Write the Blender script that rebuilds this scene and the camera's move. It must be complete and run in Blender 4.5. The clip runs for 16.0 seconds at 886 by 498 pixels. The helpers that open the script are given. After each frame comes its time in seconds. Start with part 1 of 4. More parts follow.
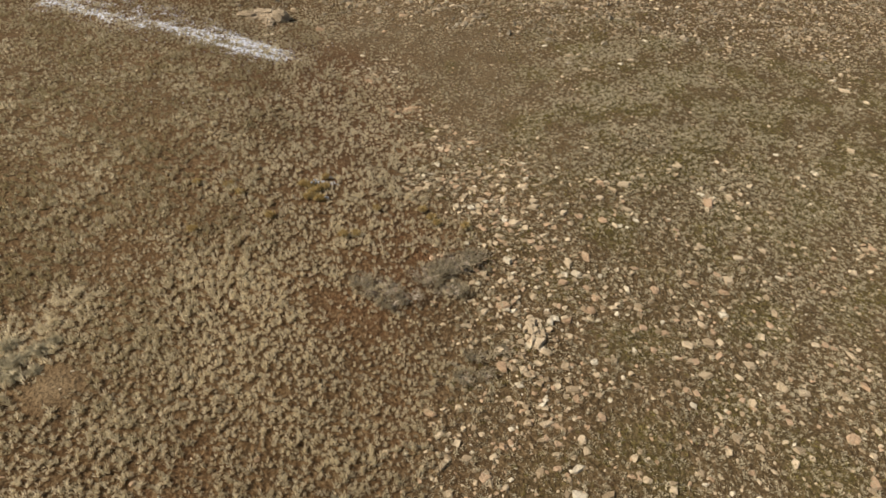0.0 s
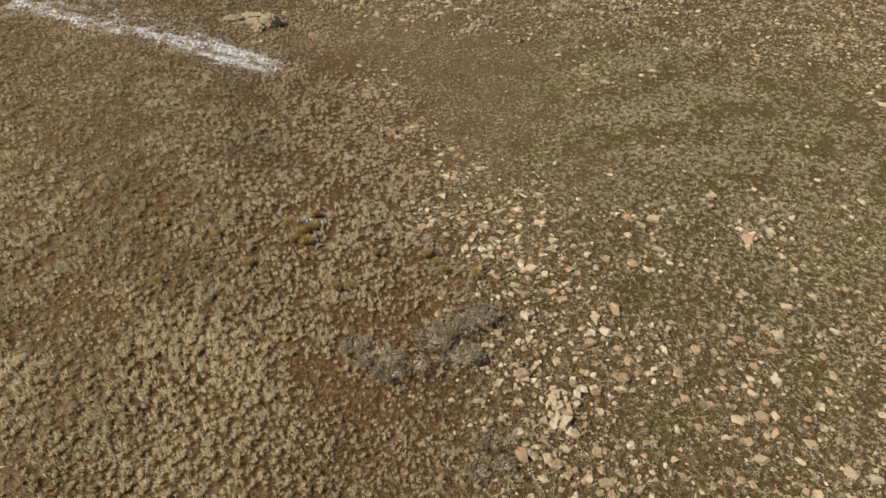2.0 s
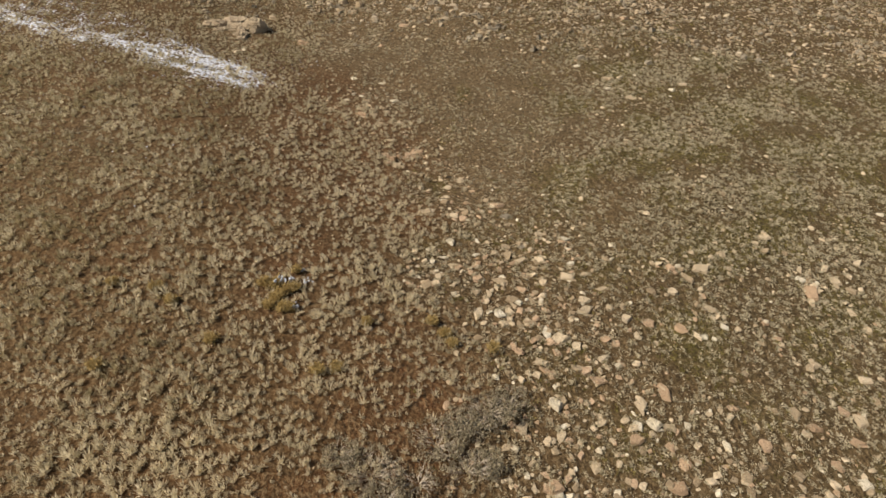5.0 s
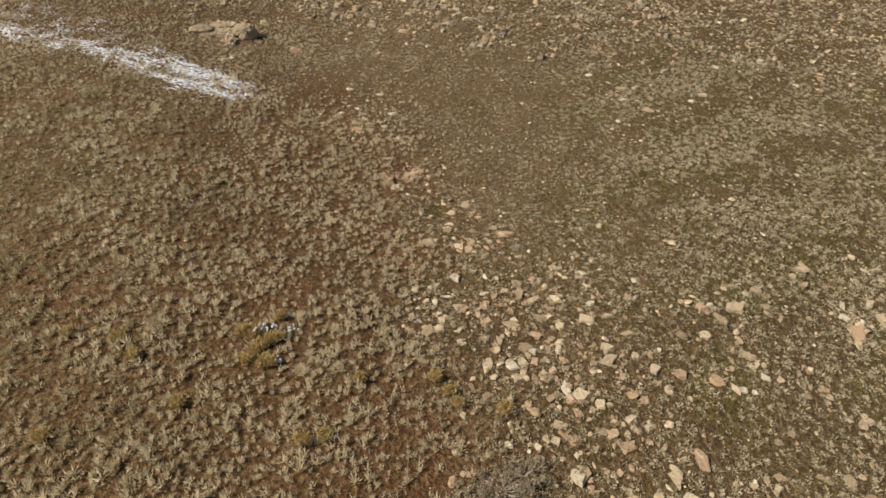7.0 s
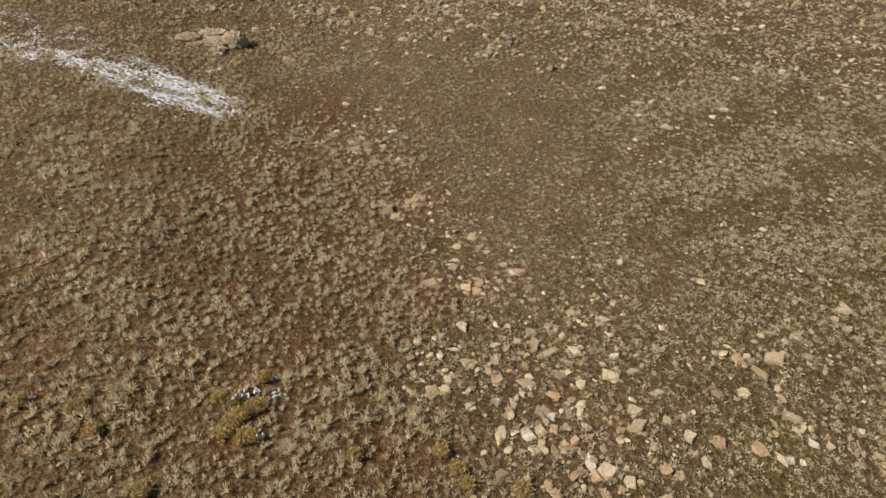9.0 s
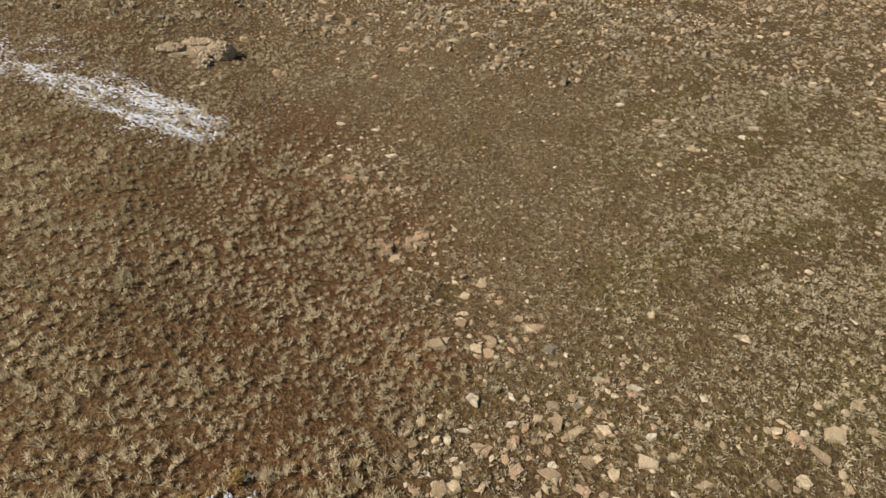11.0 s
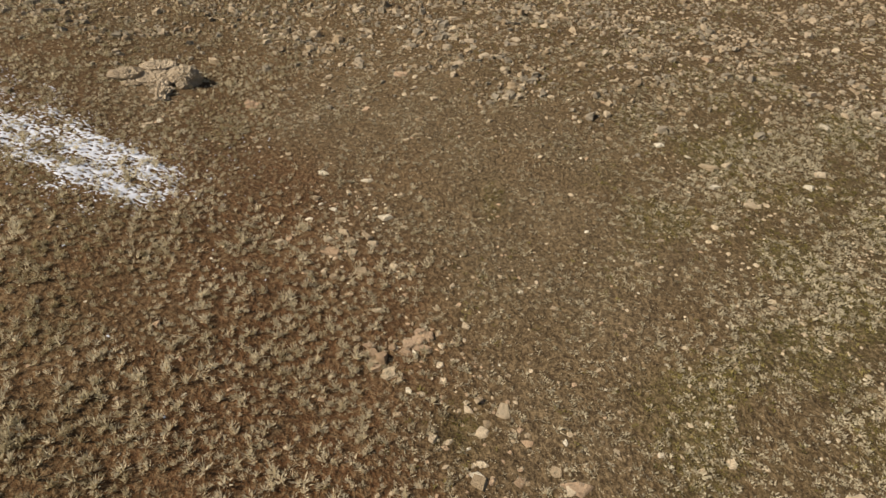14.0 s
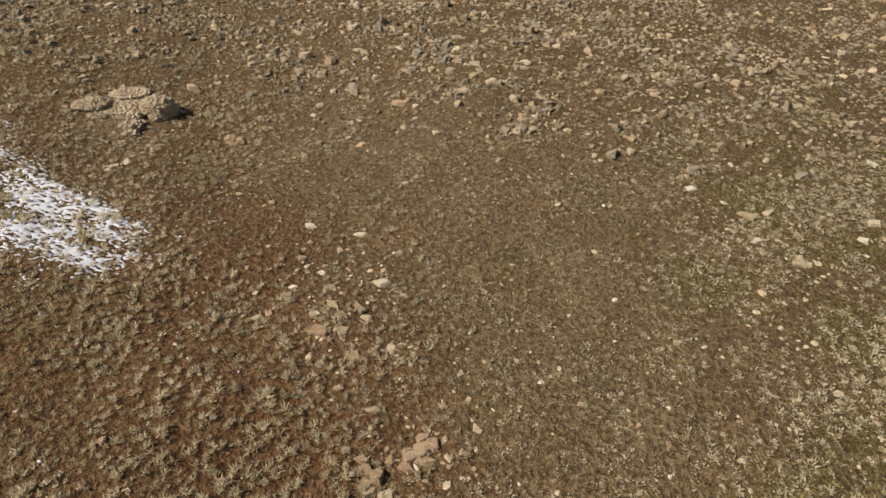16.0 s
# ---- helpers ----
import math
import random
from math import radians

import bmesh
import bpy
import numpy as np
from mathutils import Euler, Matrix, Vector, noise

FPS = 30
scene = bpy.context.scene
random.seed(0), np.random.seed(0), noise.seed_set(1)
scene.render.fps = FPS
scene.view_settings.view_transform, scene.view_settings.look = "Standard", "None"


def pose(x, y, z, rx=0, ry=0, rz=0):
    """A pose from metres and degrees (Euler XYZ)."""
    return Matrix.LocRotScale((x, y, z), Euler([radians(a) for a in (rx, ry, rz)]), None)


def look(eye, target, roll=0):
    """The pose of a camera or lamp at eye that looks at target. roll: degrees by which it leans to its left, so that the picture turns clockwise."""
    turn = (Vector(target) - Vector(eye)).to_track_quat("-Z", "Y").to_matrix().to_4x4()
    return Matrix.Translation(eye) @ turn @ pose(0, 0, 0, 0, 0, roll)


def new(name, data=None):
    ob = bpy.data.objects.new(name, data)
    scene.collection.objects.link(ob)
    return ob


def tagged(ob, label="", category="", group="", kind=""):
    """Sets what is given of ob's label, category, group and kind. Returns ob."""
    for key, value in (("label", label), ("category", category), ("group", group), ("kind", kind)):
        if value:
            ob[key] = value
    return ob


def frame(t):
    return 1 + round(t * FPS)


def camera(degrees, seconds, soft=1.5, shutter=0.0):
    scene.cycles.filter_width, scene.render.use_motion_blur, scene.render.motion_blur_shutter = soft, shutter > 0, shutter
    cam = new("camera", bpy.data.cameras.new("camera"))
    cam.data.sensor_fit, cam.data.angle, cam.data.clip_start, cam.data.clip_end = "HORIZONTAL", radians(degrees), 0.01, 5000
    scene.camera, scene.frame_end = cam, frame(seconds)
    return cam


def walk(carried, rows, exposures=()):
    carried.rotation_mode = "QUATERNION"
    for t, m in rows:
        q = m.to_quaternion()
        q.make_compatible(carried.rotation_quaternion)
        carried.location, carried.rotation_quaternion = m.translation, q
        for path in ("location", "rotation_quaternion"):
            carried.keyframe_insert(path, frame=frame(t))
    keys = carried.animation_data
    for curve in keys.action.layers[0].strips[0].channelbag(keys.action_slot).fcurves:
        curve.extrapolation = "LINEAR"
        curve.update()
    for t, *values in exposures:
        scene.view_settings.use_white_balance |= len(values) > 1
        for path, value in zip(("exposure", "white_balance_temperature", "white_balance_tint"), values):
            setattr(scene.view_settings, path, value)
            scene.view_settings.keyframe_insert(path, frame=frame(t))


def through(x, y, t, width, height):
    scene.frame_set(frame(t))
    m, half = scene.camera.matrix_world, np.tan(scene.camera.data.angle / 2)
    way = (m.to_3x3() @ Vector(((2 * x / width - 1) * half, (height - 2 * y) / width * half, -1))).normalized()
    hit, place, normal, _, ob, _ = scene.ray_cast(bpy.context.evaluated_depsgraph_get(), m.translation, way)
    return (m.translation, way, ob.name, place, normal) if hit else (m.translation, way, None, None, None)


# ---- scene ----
cam = camera(76.14, 16.0, soft=1.5)
# seconds, place, tilt, lean, heading
PATH = [
    (0.0, 0.055, 0.005, 26.728, 58.297, -0.393, 0.277),
    (1.0, -0.249, 3.973, 26.714, 58.112, -0.478, 0.294),
    (2.0, -0.554, 7.550, 26.698, 57.918, -0.564, 0.304),
    (3.0, -0.834, 10.746, 26.618, 57.741, -0.636, 0.298),
    (4.0, -1.068, 13.629, 26.413, 57.666, -0.692, 0.289),
    (5.0, -1.221, 16.289, 26.144, 57.673, -0.716, 0.284),
    (6.0, -1.340, 18.788, 25.902, 57.710, -0.725, 0.285),
    (7.0, -1.489, 21.189, 25.782, 57.722, -0.739, 0.285),
    (8.0, -1.673, 23.524, 25.818, 57.671, -0.766, 0.272),
    (9.0, -1.870, 25.869, 25.954, 57.533, -0.796, 0.245),
    (10.0, -2.068, 28.454, 26.039, 57.381, -0.793, 0.232),
    (11.0, -2.270, 31.424, 26.083, 57.253, -0.776, 0.215),
    (12.0, -2.448, 34.710, 26.111, 57.118, -0.783, 0.147),
    (13.0, -2.628, 38.121, 26.133, 56.910, -0.806, 0.043),
    (14.0, -2.846, 41.547, 26.302, 56.701, -0.841, -0.059),
    (15.0, -3.061, 44.802, 26.632, 56.561, -0.864, -0.133),
    (16.0, -3.179, 47.849, 26.957, 56.465, -0.814, -0.157),
]

EXPOSURE = 0.375
walk(cam, [(t, pose(*row)) for t, *row in PATH], [(0.0, EXPOSURE, 7500, 10), (16.0, EXPOSURE, 7500, 10)])

# ---- world and sun ----
SUN_FROM = Vector((-1.0, -0.42, 1.08)).normalized()
world = bpy.data.worlds.new("world")
scene.world = world
world.use_nodes = True
wn = world.node_tree
sky = wn.nodes.new("ShaderNodeTexSky")
sky.sky_type = 'NISHITA'
sky.sun_disc = False
sky.sun_elevation = math.asin(SUN_FROM.z)
sky.sun_rotation = math.atan2(SUN_FROM.x, SUN_FROM.y)
wn.nodes["Background"].inputs[1].default_value = 0.045
wn.links.new(sky.outputs[0], wn.nodes["Background"].inputs[0])
sun = new("sun", bpy.data.lights.new("sun", 'SUN'))
sun.data.energy = 4.3
sun.data.angle = radians(0.6)
sun.data.color = (1.0, 0.93, 0.82)
sun.matrix_world = look(SUN_FROM * 200, (0, 0, 0))


# ---- materials ----
def material(name, rough=0.9, spec=0.25):
    m = bpy.data.materials.new(name)
    m.use_nodes = True
    b = m.node_tree.nodes["Principled BSDF"]
    b.inputs["Roughness"].default_value = rough
    b.inputs["Specular IOR Level"].default_value = spec
    return m, m.node_tree, b


def noise_tex(nt, scale, detail=4, rough=0.6, coord="Object"):
    co = nt.nodes.new("ShaderNodeTexCoord")
    n = nt.nodes.new("ShaderNodeTexNoise")
    n.inputs["Scale"].default_value = scale
    n.inputs["Detail"].default_value = detail
    n.inputs["Roughness"].default_value = rough
    nt.links.new(co.outputs[coord], n.inputs["Vector"])
    return n.outputs["Fac"]


def ramp(nt, fac, low, high):
    r = nt.nodes.new("ShaderNodeMapRange")
    r.inputs["From Min"].default_value = low
    r.inputs["From Max"].default_value = high
    nt.links.new(fac, r.inputs["Value"])
    return r.outputs["Result"]


def math_node(nt, op, a, b):
    n = nt.nodes.new("ShaderNodeMath")
    n.operation = op
    for i, v in enumerate((a, b)):
        if isinstance(v, (int, float)):
            n.inputs[i].default_value = v
        else:
            nt.links.new(v, n.inputs[i])
    return n.outputs[0]


def mix(nt, fac, a, b, blend='MIX'):
    n = nt.nodes.new("ShaderNodeMix")
    n.data_type = 'RGBA'
    n.blend_type = blend
    for sock, v in ((n.inputs[0], fac), (n.inputs[6], a), (n.inputs[7], b)):
        if isinstance(v, (int, float)):
            sock.default_value = v
        elif isinstance(v, tuple):
            sock.default_value = (*v, 1)
        else:
            nt.links.new(v, sock)
    return n.outputs[2]


def attribute(nt, name):
    a = nt.nodes.new("ShaderNodeAttribute")
    a.attribute_name = name
    return a.outputs["Fac"]


def bump(nt, b, height, strength, distance):
    n = nt.nodes.new("ShaderNodeBump")
    n.inputs["Strength"].default_value = strength
    n.inputs["Distance"].default_value = distance
    nt.links.new(height, n.inputs["Height"])
    nt.links.new(n.outputs[0], b.inputs["Normal"])


def soil_material():
    m, nt, b = material("dry_soil", 0.95, 0.15)
    big = noise_tex(nt, 0.16, 4, 0.6)
    mid = noise_tex(nt, 1.3, 5, 0.65)
    fine = noise_tex(nt, 11.0, 4, 0.6)
    grit = noise_tex(nt, 24.0, 3, 0.7)
    c = mix(nt, ramp(nt, big, 0.35, 0.65), SOIL_BROWN, SOIL_TAWNY)
    red = math_node(nt, 'MULTIPLY', attribute(nt, "red"), ramp(nt, mid, 0.25, 0.6))
    c = mix(nt, red, c, SOIL_RED)
    olive = math_node(nt, 'MULTIPLY', attribute(nt, "olive"), ramp(nt, mid, 0.3, 0.62))
    c = mix(nt, olive, c, SOIL_OLIVE)
    c = mix(nt, attribute(nt, "dust"), c, SOIL_DUST)
    green = math_node(nt, 'MULTIPLY', attribute(nt, "green"), ramp(nt, fine, 0.35, 0.6))
    c = mix(nt, green, c, (0.070, 0.068, 0.018))
    c = mix(nt, attribute(nt, "pale"), c, (0.27, 0.20, 0.125))
    # dead stalks and litter lying on the soil, darker brown in the low parts of each noise; more of both where the
    # ground is open
    clump = noise_tex(nt, 4.2, 3, 0.55)
    bare = math_node(nt, 'MAXIMUM', attribute(nt, "dust"), math_node(nt, 'MULTIPLY', attribute(nt, "olive"), 0.35))

    def share(low, more):
        return math_node(nt, 'ADD', low, math_node(nt, 'MULTIPLY', bare, more))

    broad = noise_tex(nt, 1.9, 4, 0.65)
    c = mix(nt, math_node(nt, 'MULTIPLY', ramp(nt, broad, 0.54, 0.64), share(0.08, 0.3)), c, LITTER)
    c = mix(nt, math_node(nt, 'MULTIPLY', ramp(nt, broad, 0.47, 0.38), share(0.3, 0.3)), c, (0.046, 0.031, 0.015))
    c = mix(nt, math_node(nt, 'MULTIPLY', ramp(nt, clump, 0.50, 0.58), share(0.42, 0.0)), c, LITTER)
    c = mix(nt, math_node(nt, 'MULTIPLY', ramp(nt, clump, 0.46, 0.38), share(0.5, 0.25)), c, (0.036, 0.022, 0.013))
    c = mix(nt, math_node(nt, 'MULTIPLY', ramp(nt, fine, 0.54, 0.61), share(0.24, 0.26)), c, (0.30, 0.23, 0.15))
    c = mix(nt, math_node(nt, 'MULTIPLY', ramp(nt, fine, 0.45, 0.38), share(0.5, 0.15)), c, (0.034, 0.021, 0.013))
    c = mix(nt, math_node(nt, 'MULTIPLY', ramp(nt, grit, 0.55, 0.66), share(0.3, 0.35)), c, (0.34, 0.265, 0.175))
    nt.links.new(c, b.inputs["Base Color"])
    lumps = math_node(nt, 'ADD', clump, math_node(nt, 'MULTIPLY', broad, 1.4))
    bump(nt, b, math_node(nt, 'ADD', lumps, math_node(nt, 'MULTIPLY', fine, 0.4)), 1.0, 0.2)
    return m


SOIL_BROWN = (0.068, 0.037, 0.015)
SOIL_TAWNY = (0.094, 0.053, 0.023)
SOIL_RED = (0.106, 0.045, 0.019)
SOIL_OLIVE = (0.088, 0.069, 0.031)
SOIL_DUST = (0.098, 0.072, 0.042)
LITTER = (0.26, 0.19, 0.115)


def rock_material(name, colour):
    m, nt, b = material(name, 0.9, 0.3)
    info = nt.nodes.new("ShaderNodeObjectInfo")
    isl = nt.nodes.new("ShaderNodeNewGeometry").outputs["Random Per Island"]
    pick = math_node(nt, 'FRACT', math_node(nt, 'ADD', info.outputs["Random"], isl), 0)
    stain = noise_tex(nt, 3.4, 5, 0.7)
    grain = noise_tex(nt, 14.0, 4, 0.7)
    dark = tuple(v * k for v, k in zip(colour, (0.88, 0.85, 0.80)))
    light = tuple(v * min(1.18, 0.87 / max(colour)) for v in colour)
    c = mix(nt, pick, dark, light)
    c = mix(nt, math_node(nt, 'MULTIPLY', ramp(nt, stain, 0.5, 0.66), 0.32), c, tuple(v * 0.55 for v in colour))
    c = mix(nt, math_node(nt, 'MULTIPLY', ramp(nt, grain, 0.5, 0.72), 0.35), c, light)
    nt.links.new(c, b.inputs["Base Color"])
    bump(nt, b, math_node(nt, 'ADD', stain, grain), 1.0, 0.14)
    return m


def blade_material(name, low, high, rough=0.8, through=0.35):
    m, nt, b = material(name, rough, 0.15)
    c = mix(nt, attribute(nt, "tone"), low, high)
    rnd = nt.nodes.new("ShaderNodeNewGeometry").outputs["Random Per Island"]
    c = mix(nt, math_node(nt, 'MULTIPLY', rnd, 0.2), c, tuple(v * 0.6 for v in low))
    nt.links.new(c, b.inputs["Base Color"])
    t = nt.nodes.new("ShaderNodeBsdfTranslucent")
    nt.links.new(c, t.inputs["Color"])
    ms = nt.nodes.new("ShaderNodeMixShader")
    ms.inputs[0].default_value = through
    nt.links.new(b.outputs[0], ms.inputs[1])
    nt.links.new(t.outputs[0], ms.inputs[2])
    nt.links.new(ms.outputs[0], nt.nodes["Material Output"].inputs["Surface"])
    return m


def snow_material():
    m, nt, b = material("old_snow", 0.6, 0.4)
    n = noise_tex(nt, 3.0, 4, 0.6)
    c = mix(nt, ramp(nt, n, 0.35, 0.7), (0.61, 0.66, 0.78), (0.46, 0.50, 0.61))
    nt.links.new(c, b.inputs["Base Color"])
    bump(nt, b, noise_tex(nt, 9.0, 3, 0.6), 0.4, 0.05)
    return m


SOIL = soil_material()
TONES = {
    'w': (rock_material("white_limestone", (0.83, 0.765, 0.65)), "pale whitish limestone rock lying on the dry hillside"),
    'c': (rock_material("cream_limestone", (0.65, 0.545, 0.415)), "cream limestone rock half sunk in dry grass"),
    't': (rock_material("tan_limestone", (0.42, 0.335, 0.24)), "tan weathered rock half sunk in brown soil"),
    'p': (rock_material("pinkish_rock", (0.54, 0.395, 0.285)), "pinkish brown weathered rock on the dry hillside"),
    'o': (rock_material("outcrop_rock", (0.50, 0.42, 0.325)), "greyish cream rock among the rubble of the scree"),
    'b': (rock_material("weathered_outcrop_rock", (0.50, 0.415, 0.32)), "brown-grey weathered rock among the rubble of the scree"),
    'g': (rock_material("grey_rock", (0.30, 0.265, 0.215)), "flat greyish rock lying level with the soil"),
}
OLIVE_GRASS = blade_material("olive_grass", (0.12, 0.106, 0.030), (0.36, 0.305, 0.13), through=0.4)
STRAW = blade_material("straw_grass", (0.36, 0.305, 0.182), (0.83, 0.76, 0.60), through=0.62)
SHORT_GRASS = blade_material("short_grass", (0.27, 0.235, 0.145), (0.72, 0.655, 0.51), through=0.5)
SAGE_LEAF = blade_material("sage_leaf", (0.20, 0.175, 0.12), (0.44, 0.39, 0.295))
PALE_SAGE = blade_material("pale_sage_leaf", (0.36, 0.335, 0.25), (0.62, 0.575, 0.455), through=0.5)
TWIG = blade_material("grey_twig", (0.23, 0.195, 0.165), (0.58, 0.52, 0.455), through=0.0)
YELLOW_LEAF = blade_material("yellow_leaf", (0.35, 0.262, 0.11), (0.60, 0.465, 0.235), through=0.4)
SNOW = snow_material()

# ---- shape of the hillside ----
BUMPS = [
    (-30, 35, 0.17), (-12, 38, 1.55), (8, 34, 0.36), (-24, 56, 1.61), (-6, 56, -1.14),
    (14, 58, 1.44), (-26, 76, 0.67), (-8, 74, -0.38), (12, 76, -0.3), (30, 72, 0.36),
    (32, 48, -0.87), (-20, 92, -2.15), (5, 95, 0.72), (18, 44, 0.39), (2, 45, 0.68),
    (24, 92, 0.94), (-14, 48, 1.14), (22, 60, 0.45), (40, 84, -0.36),
]
WAVES = []
rng = np.random.default_rng(5)
for k in range(16):
    length = 1.8 * 1.16 ** k
    ang = rng.uniform(0, 2 * math.pi)
    WAVES.append((math.cos(ang) / length * 2 * math.pi, math.sin(ang) / length * 2 * math.pi, rng.uniform(0, 6.28), 0.010 * length ** 0.55))


def ground_z(x, y):
    """Height of the slope at x, y (arrays or numbers)."""
    x, y = np.asarray(x, float), np.asarray(y, float)
    u, v = np.clip(x / 40, -2.6, 2.6), np.clip((y - 60) / 40, -2.5, 2.5)
    z = 5.46 - 3.131 * 12 * np.tanh(x / 480) + 8.425 * 12 * np.tanh((y - 60) / 480) - 0.737 * u * u + 0.742 * u * v - 0.459 * v * v
    for cx, cy, a in BUMPS:
        z = z + a * np.exp(-((x - cx) ** 2 + (y - cy) ** 2) / (2 * 11.0 ** 2))
    for kx, ky, ph, a in WAVES:
        z = z + a * np.sin(kx * x + ky * y + ph)
    return z


def soft(v):
    return 1 / (1 + np.exp(-np.clip(v, -30, 30)))


def wander(x, y, scale, seed):
    """Smooth uneven field between about -1 and 1."""
    r = np.random.default_rng(seed)
    s = 0
    for k in range(9):
        a, l = r.uniform(0, 6.28), scale * r.uniform(0.5, 1.7)
        s = s + np.sin((np.cos(a) * x + np.sin(a) * y) * 6.283 / l + r.uniform(0, 6.28))
    return s / 3.2


def spot(x, y, cx, cy, rx, ry):
    return np.exp(-((x - cx) / rx) ** 2 - ((y - cy) / ry) ** 2)


def grass_edge(y):
    return np.interp(y, (20, 32.3, 37.0, 41.8, 45.9, 52.3, 59.9, 67.7, 75.6, 85.0), (-1, 1.3, 2.3, -0.5, -0.6, -2.0, -5.1, -9.9, -15.0, -22.4))


def snow_low(x):
    return np.interp(x, (-60, -53, -46.7, -39.8, -34, -29.8, -26.9, -24, -22.4, -20.3, -18.6), (87.8, 85.4, 82.3, 80.0, 77.4, 74.5, 73.1, 71.4, 70.9, 71.0, 72.2))


def snow_high(x):
    return np.interp(x, (-58, -51.4, -43, -39.3, -32.5, -29, -26, -22.7, -20.5, -18.7), (92.0, 88.2, 84.8, 83.9, 82.2, 81.2, 79.8, 77.9, 76.3, 73.4))


def snow_thin(x):
    return np.interp(x, (-59.1, -49.6, -45.5, -41.0, -32.9, -27.1), (94.9, 92.2, 91.2, 89.8, 84.3, 80.9))


def zones(x, y):
    """How strongly each kind of ground shows at x, y."""
    e = grass_edge(y) + 1.6 * wander(x, y, 9, 11)
    below = soft((snow_low(x) + 1.5 - y) / 1.5)
    grass = soft((e - x) / 0.9) * np.where(x < -15, below, soft((80 - y) / 3))
    scree = soft((y - 88.5 - 8 * soft((-13 - x) / 3) + 2.5 * wander(x, y, 16, 12)) / 2.2)
    field = soft((x - e) / 1.0) * soft((55 - y + 3 * wander(x, y, 10, 13)) / 3)
    east = soft((x - 11.5 - 0.12 * (y - 60) + 3 * wander(x, y, 12, 14)) / 3) * (1 - scree) * soft((y - 50) / 3)
    dirt = (1 - grass) * (1 - scree) * (1 - field) * (1 - east) * soft((x + 14.5 + wander(x, y, 6, 17)) / 1.2)
    red = (1.0 * spot(x, y, -9, 61, 5.5, 7) + 0.55 * spot(x, y, -33, 71.5, 9, 2.6) + 0.8 * spot(x, y, -3.2, 38, 3.6, 4.5) + 0.6 * spot(x, y, -7.4, 32, 4, 3)
           + 0.7 * spot(x, y, -15, 76.5, 5, 2.5) + 0.6 * spot(x, y, -13, 70, 7, 6) + 0.35 * spot(x, y, -10, 78, 9, 5) + 0.4 * spot(x, y, -22, 66, 6, 3)
           + 0.4 * grass * soft((x + 26) / 4) * np.clip(wander(x, y, 8, 15), 0, 1) + 0.32 * grass * soft((x + 15) / 2.5) * soft((y - 46) / 4) + 0.3 * spot(x, y, -2, 30, 3, 6) + 0.7 * field * (0.3 + 0.7 * soft((e + 6 - x) / 2)) * np.clip(0.55 + 0.6 * wander(x, y, 5, 20), 0, 1)
           + 0.42 * grass * soft((y - 38) / 4) * np.clip(0.7 + 0.5 * wander(x, y, 7, 30), 0.1, 1.2) + 0.48 * spot(x, y, -6.5, 67, 4.5, 8) + 0.35 * spot(x, y, -2, 61, 3, 6)
           + 0.3 * soft((-14 - x) / 2) * soft((y - 76) / 2) * (1 - scree) * (0.6 + 0.4 * wander(x, y, 7, 19)))
    dirt = dirt * (1 - 0.85 * np.clip(red, 0, 1)) * np.clip(0.86 + 0.15 * wander(x, y, 5, 18), 0.5, 1)
    green = (spot(x, y, 0.7, 75, 0.8, 1.8) + spot(x, y, -1.6, 58.3, 1, 1.2) + spot(x, y, -1.9, 50, 0.9, 0.9) + spot(x, y, 33, 69.5, 3, 2)
             + 0.8 * spot(x, y, 0.3, 51.5, 1, 0.8) + 1.6 * np.clip(wander(x, y, 8, 16) + 0.05, 0, 1) * (east + 0.6 * field * soft((x - 8) / 3)))
    pale = 0.8 * spot(x, y, -24.4, 25.5, 1.5, 1.2) + 0.4 * spot(x, y, -26.3, 87.3, 2.8, 2.4) + 0.3 * spot(x, y, -28.4, 27.6, 3.0, 2.0)
    return dict(grass=grass, scree=scree, field=field, east=east, dirt=dirt, dust=np.clip(dirt + 0.25 * field + 0.25 * scree, 0, 1), red=np.clip(red, 0, 1), green=np.clip(green, 0, 1),
                pale=np.clip(pale, 0, 1), olive=np.clip(east + (0.32 + 0.4 * soft((x - 12) / 3)) * field + 0.25 * scree + 0.3 * grass * soft((-19 - x) / 4) * soft((y - 40) / 5), 0, 1))


def mesh_from(name, verts, faces, mats, smooth=False):
    """A mesh from arrays of places and of faces that all have the same number of corners."""
    me = bpy.data.meshes.new(name)
    n, k = faces.shape
    me.vertices.add(len(verts))
    me.vertices.foreach_set("co", np.ascontiguousarray(verts, dtype=np.float32).ravel())
    me.loops.add(n * k)
    me.loops.foreach_set("vertex_index", np.ascontiguousarray(faces, dtype=np.int32).ravel())
    me.polygons.add(n)
    me.polygons.foreach_set("loop_start", np.arange(0, n * k, k, dtype=np.int32))
    me.polygons.foreach_set("use_smooth", np.full(n, smooth, dtype=bool))
    for m in mats:
        me.materials.append(m)
    me.update(calc_edges=True)
    return me


def float_layer(me, name, values):
    a = me.attributes.new(name, 'FLOAT', 'POINT')
    a.data.foreach_set("value", np.ascontiguousarray(values, dtype=np.float32))


def grid_faces(nx, ny):
    i = np.arange((nx - 1) * (ny - 1))
    a = i // (nx - 1) * nx + i % (nx - 1)
    return np.stack([a, a + 1, a + nx + 1, a + nx], 1)


